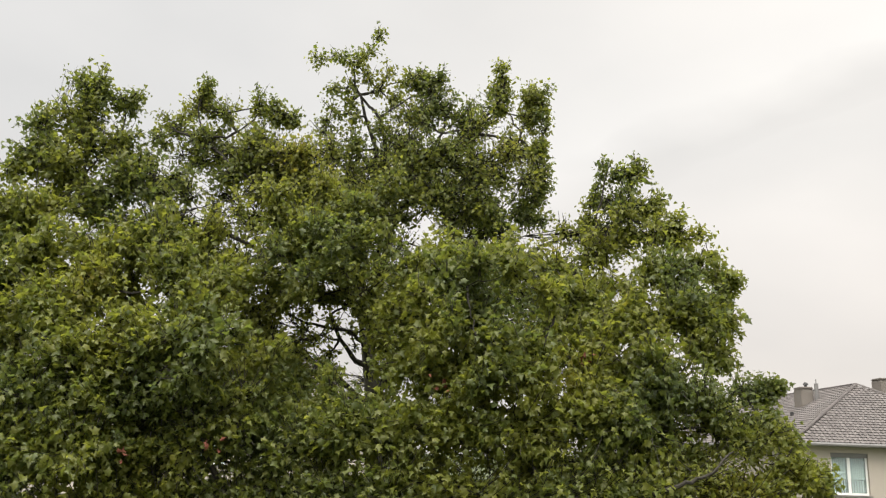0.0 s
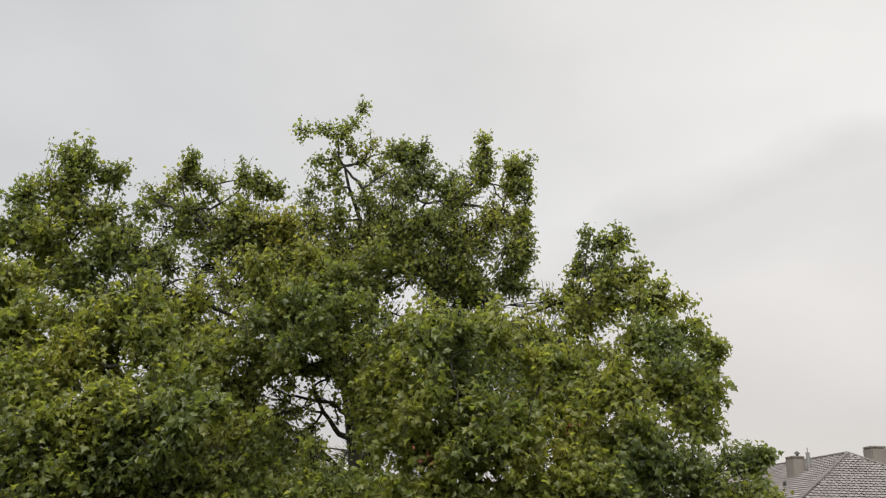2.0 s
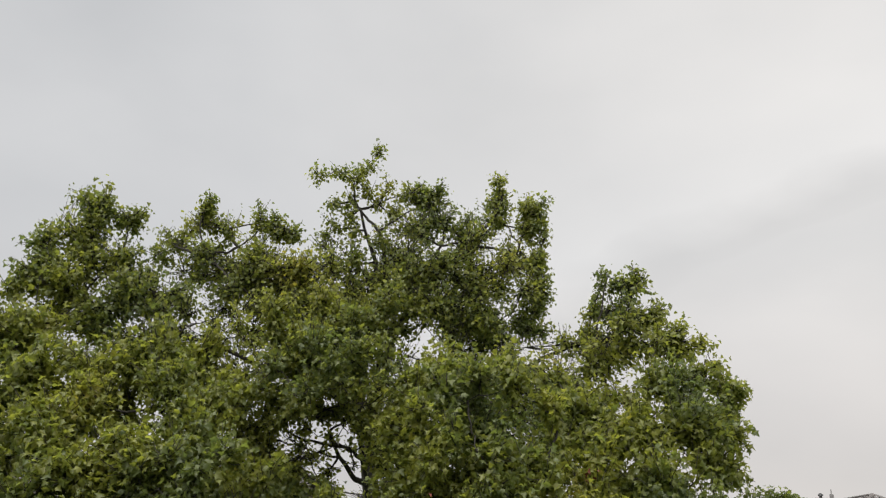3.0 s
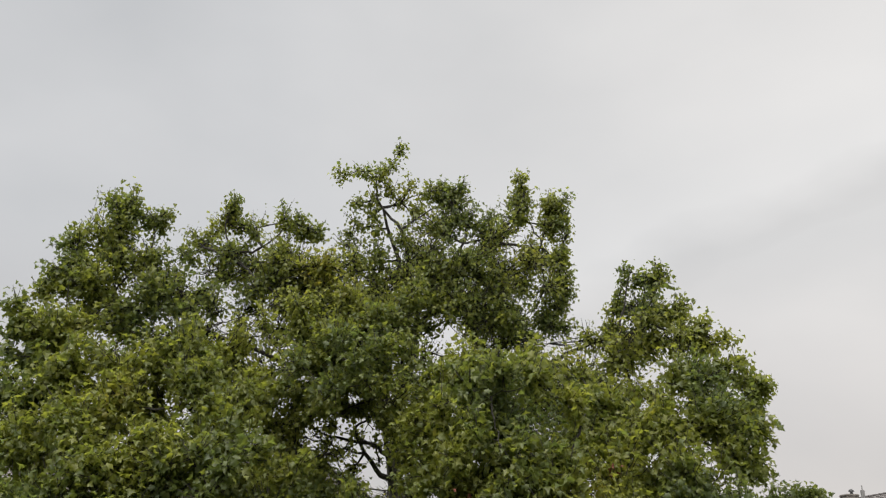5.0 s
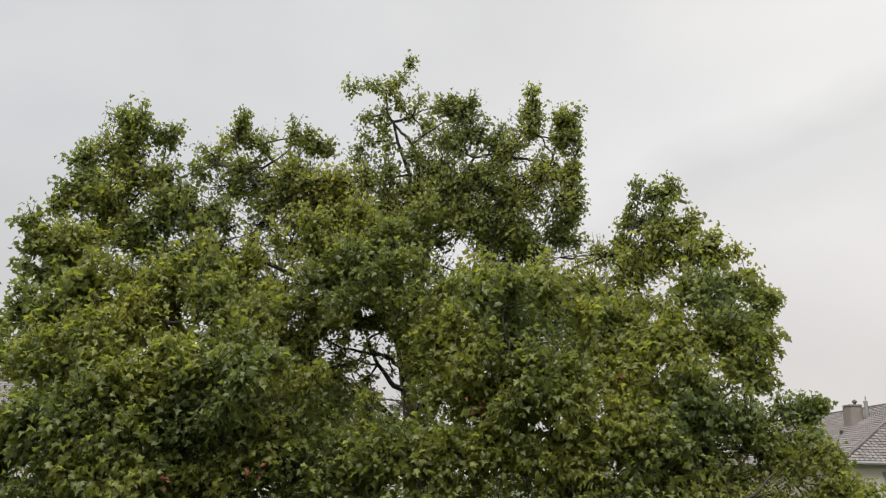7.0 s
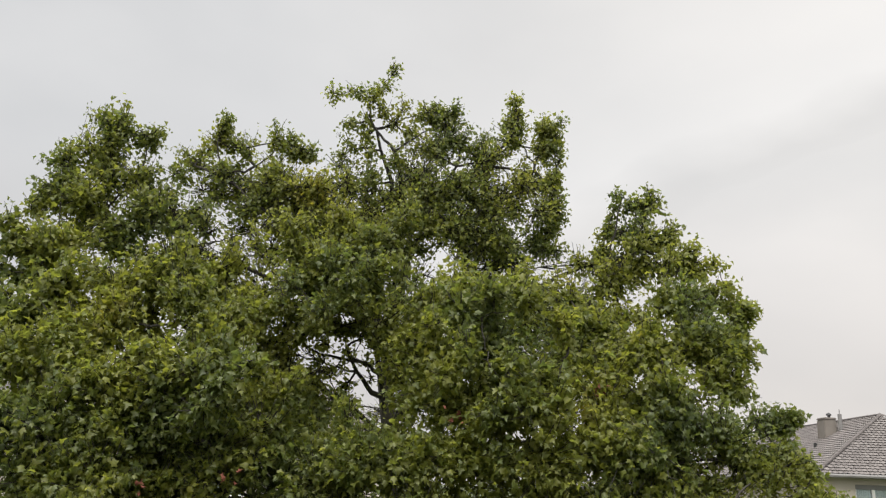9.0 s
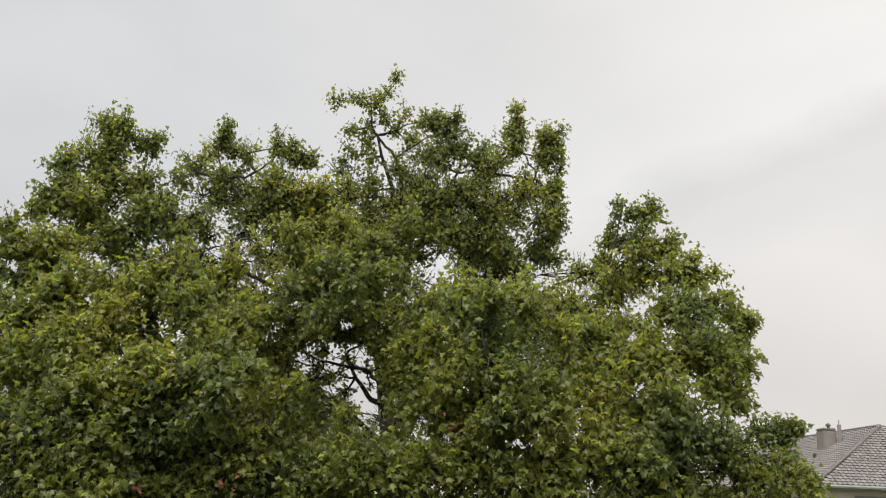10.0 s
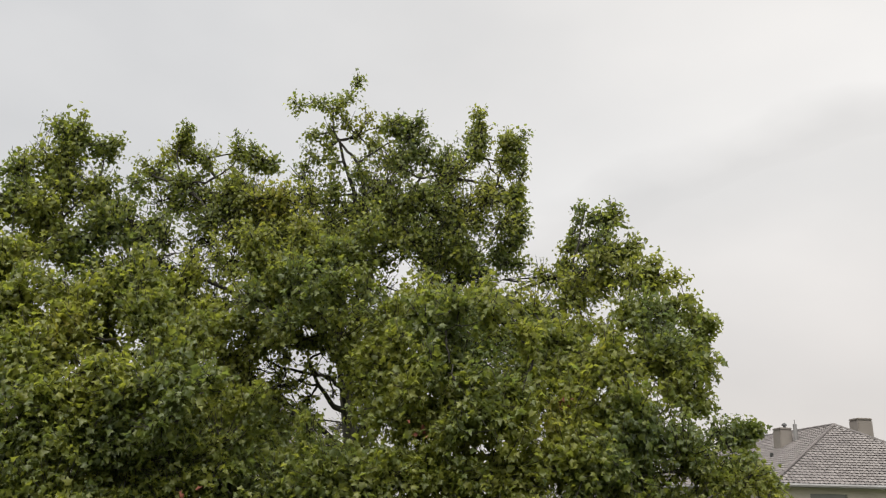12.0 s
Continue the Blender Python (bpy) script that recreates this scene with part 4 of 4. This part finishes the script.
def pierced_front(house, x0, x1, z1, y, holes):
    """The street wall, built round its window holes. holes: (x0, x1, z0, z1), in columns and rows."""
    xs = sorted({x0, x1, *(h[0] for h in holes), *(h[1] for h in holes)})
    zs = sorted({0.0, z1, *(h[2] for h in holes), *(h[3] for h in holes)})
    bm = bmesh.new()
    for a, b in zip(xs, xs[1:]):
        for c, d in zip(zs, zs[1:]):
            m, n = (a + b) / 2, (c + d) / 2
            if not any(h[0] < m < h[1] and h[2] < n < h[3] for h in holes):
                box(bm, a, y, c, b, y + 0.3, d)
    bmesh.ops.remove_doubles(bm, verts=bm.verts, dist=0.0005)
    part("wall", bm, RENDER_BEIGE, house)


def chimney(house, x0, y0, x1, y1, z0, z1, pot):
    body = part("chimney", boxed(x0, y0, z0, x1, y1, z1 - 0.10, soft=0.03), CHIMNEY_RENDER, house, "grey rendered chimney stack")
    part("cap", boxed(x0 - 0.012, y0 - 0.012, z1 - 0.10, x1 + 0.012, y1 + 0.012, z1, soft=0.035), CHIMNEY_RENDER, body)
    if pot:
        verts, faces = [], []
        c = Vector(((x0 + x1) / 2 + 0.12, (y0 + y1) / 2, z1 - 0.02))
        tube(verts, faces, [c, c + Vector((0, 0, 0.12)), c + Vector((0, 0, 0.14)), c + Vector((0, 0, 0.2)), c + Vector((0, 0, 0.26))], [0.07, 0.06, 0.12, 0.10, 0.03], 10)
        ob = new("chimney_pot", mesh_of("chimney_pot", verts, faces, DARK_METAL))
        ob.parent = body


def hip_house(name, x0, x1, y0, y1, eave, ridge, label, windows, singles, along_x=False):
    """A rendered house under a hipped roof. Eave box x0..x1, y0..y1 with an overhang; ridge along y, or along x."""
    house = empty(name, (0, 0, 0), label, "house")
    over = 0.35
    pierced_front(house, x0 + over, x1 - over, eave - 0.05, y0 + over, windows)
    bm = bmesh.new()
    box(bm, x0 + over, y0 + over + 0.3, 0, x0 + over + 0.3, y1 - over, eave - 0.05)
    part("wall", bm, RENDER_BEIGE, house)
    part("wall", boxed(x1 - over - 0.3, y0 + over + 0.3, 0, x1 - over, y1 - over, eave - 0.05), RENDER_BEIGE, house)
    part("wall", boxed(x0 + over + 0.3, y1 - over - 0.3, 0, x1 - over - 0.3, y1 - over, eave - 0.05), RENDER_BEIGE, house)
    for w in windows:
        house_window(house, *w, y0 + over)
    if along_x:
        half = (y1 - y0) / 2
        a, b = Vector((x0 + half * 0.9, y0 + half, ridge)), Vector((x1 - half * 0.9, y0 + half, ridge))
    else:
        half = (x1 - x0) / 2
        a, b = Vector((x0 + half, y0 + half * 0.9, ridge)), Vector((x0 + half, y1 - half * 0.9, ridge))
    p = [Vector((x0, y0, eave)), Vector((x1, y0, eave)), Vector((x1, y1, eave)), Vector((x0, y1, eave))]
    verts = p + [a, b] + [q - Vector((0, 0, 0.12)) for q in p]
    if along_x:
        faces = [(0, 1, 5, 4), (1, 2, 5), (2, 3, 4, 5), (3, 0, 4)]
    else:
        faces = [(0, 1, 4), (1, 2, 5, 4), (2, 3, 5), (3, 0, 4, 5)]
    faces += [(0, 6, 7, 1), (1, 7, 8, 2), (2, 8, 9, 3), (3, 9, 6, 0), (9, 8, 7, 6)]
    roof = new("roof", mesh_of("roof", verts, faces, ROOF_TILE))
    roof.parent = house
    tagged(roof, "hipped roof of weathered grey-brown pantiles")
    # gutters along the two sides that show
    for q, r in ((p[0], p[1]), (p[3], p[0])):
        d = (r - q).normalized()
        out = Vector((d.y, -d.x, 0))
        vs, fs = [], []
        tube(vs, fs, [q + out * 0.06 - Vector((0, 0, 0.05)), r + out * 0.06 - Vector((0, 0, 0.05))], [0.075, 0.075], 8)
        g = new("gutter", mesh_of("gutter", vs, fs, ZINC))
        g.parent = house
    slopes = [(p[0], p[1], a, b) if along_x else (p[0], p[1], a, a), (p[3], p[0], a, a) if along_x else (p[3], p[0], a, b)]
    for n, (q, r, s, t) in enumerate(slopes):
        along = (r - q).normalized()
        length = (r - q).length
        s1, s2 = (s, t) if (s - q).dot(along) <= (t - q).dot(along) else (t, s)
        u1, u2 = (s1 - q).dot(along), (s2 - q).dot(along)
        up = (s1 - q) - along * u1
        high = up.length

        def inside(u, v, u1=u1, u2=u2, high=high, length=length):
            return 0 <= v < high and u1 * v / high < u < length - (length - u2) * v / high

        tiled_slope(roof, q, along, up, inside, singles if n == 0 else (lambda u, v: False))
    for q, r in ((p[0], a), (p[1], a if not along_x else b), (a, b), (p[3], b if not along_x else a)):
        ridge_caps(roof, q, r)
    return house


def far_houses():
    right = hip_house("house", 13.40, 22.70, 32.0, 52.0, 8.72, 11.29, "beige rendered house with grey-brown hipped tile roof", [(14.95, 16.37, 6.84, 8.38), (18.3, 19.97, 6.84, 8.38), (14.95, 16.37, 3.9, 5.4), (18.3, 19.97, 3.9, 5.4)],
                      lambda u, v: u < 5.6)
    chimney(right, 16.31, 37.7, 16.86, 38.5, 9.6, 11.28, True)
    chimney(right, 19.86, 37.6, 20.54, 38.4, 9.2, 11.79, False)
    for x, y, z0, z1, r in ((16.92, 37.5, 10.2, 11.42, 0.085), (16.92, 37.5, 11.4, 11.62, 0.02), (17.12, 37.9, 10.6, 11.22, 0.05)):
        vs, fs = [], []
        tube(vs, fs, [Vector((x, y, z0)), Vector((x, y, z1))], [r, r], 8)
        ob = new("vent_pipe", mesh_of("vent_pipe", vs, fs, ZINC))
        ob.parent = right
    vs, fs = [], []
    tube(vs, fs, [Vector((15.55, 37.0, 9.8)), Vector((15.55, 37.0, 10.10))], [0.09, 0.07], 8)
    vent = new("roof_vent", mesh_of("roof_vent", vs, fs, DARK_METAL))
    vent.parent = right
    hip_house("house", -36.0, -3.2, 41.0, 51.0, 9.45, 12.95, "long beige house with brown hipped tile roof behind the tree",
              [(-34 + 3.2 * k, -32.4 + 3.2 * k, z, z + 1.45) for k in range(9) for z in (3.9, 6.9)], lambda u, v: 10 < u < 16, along_x=True)


far_houses()
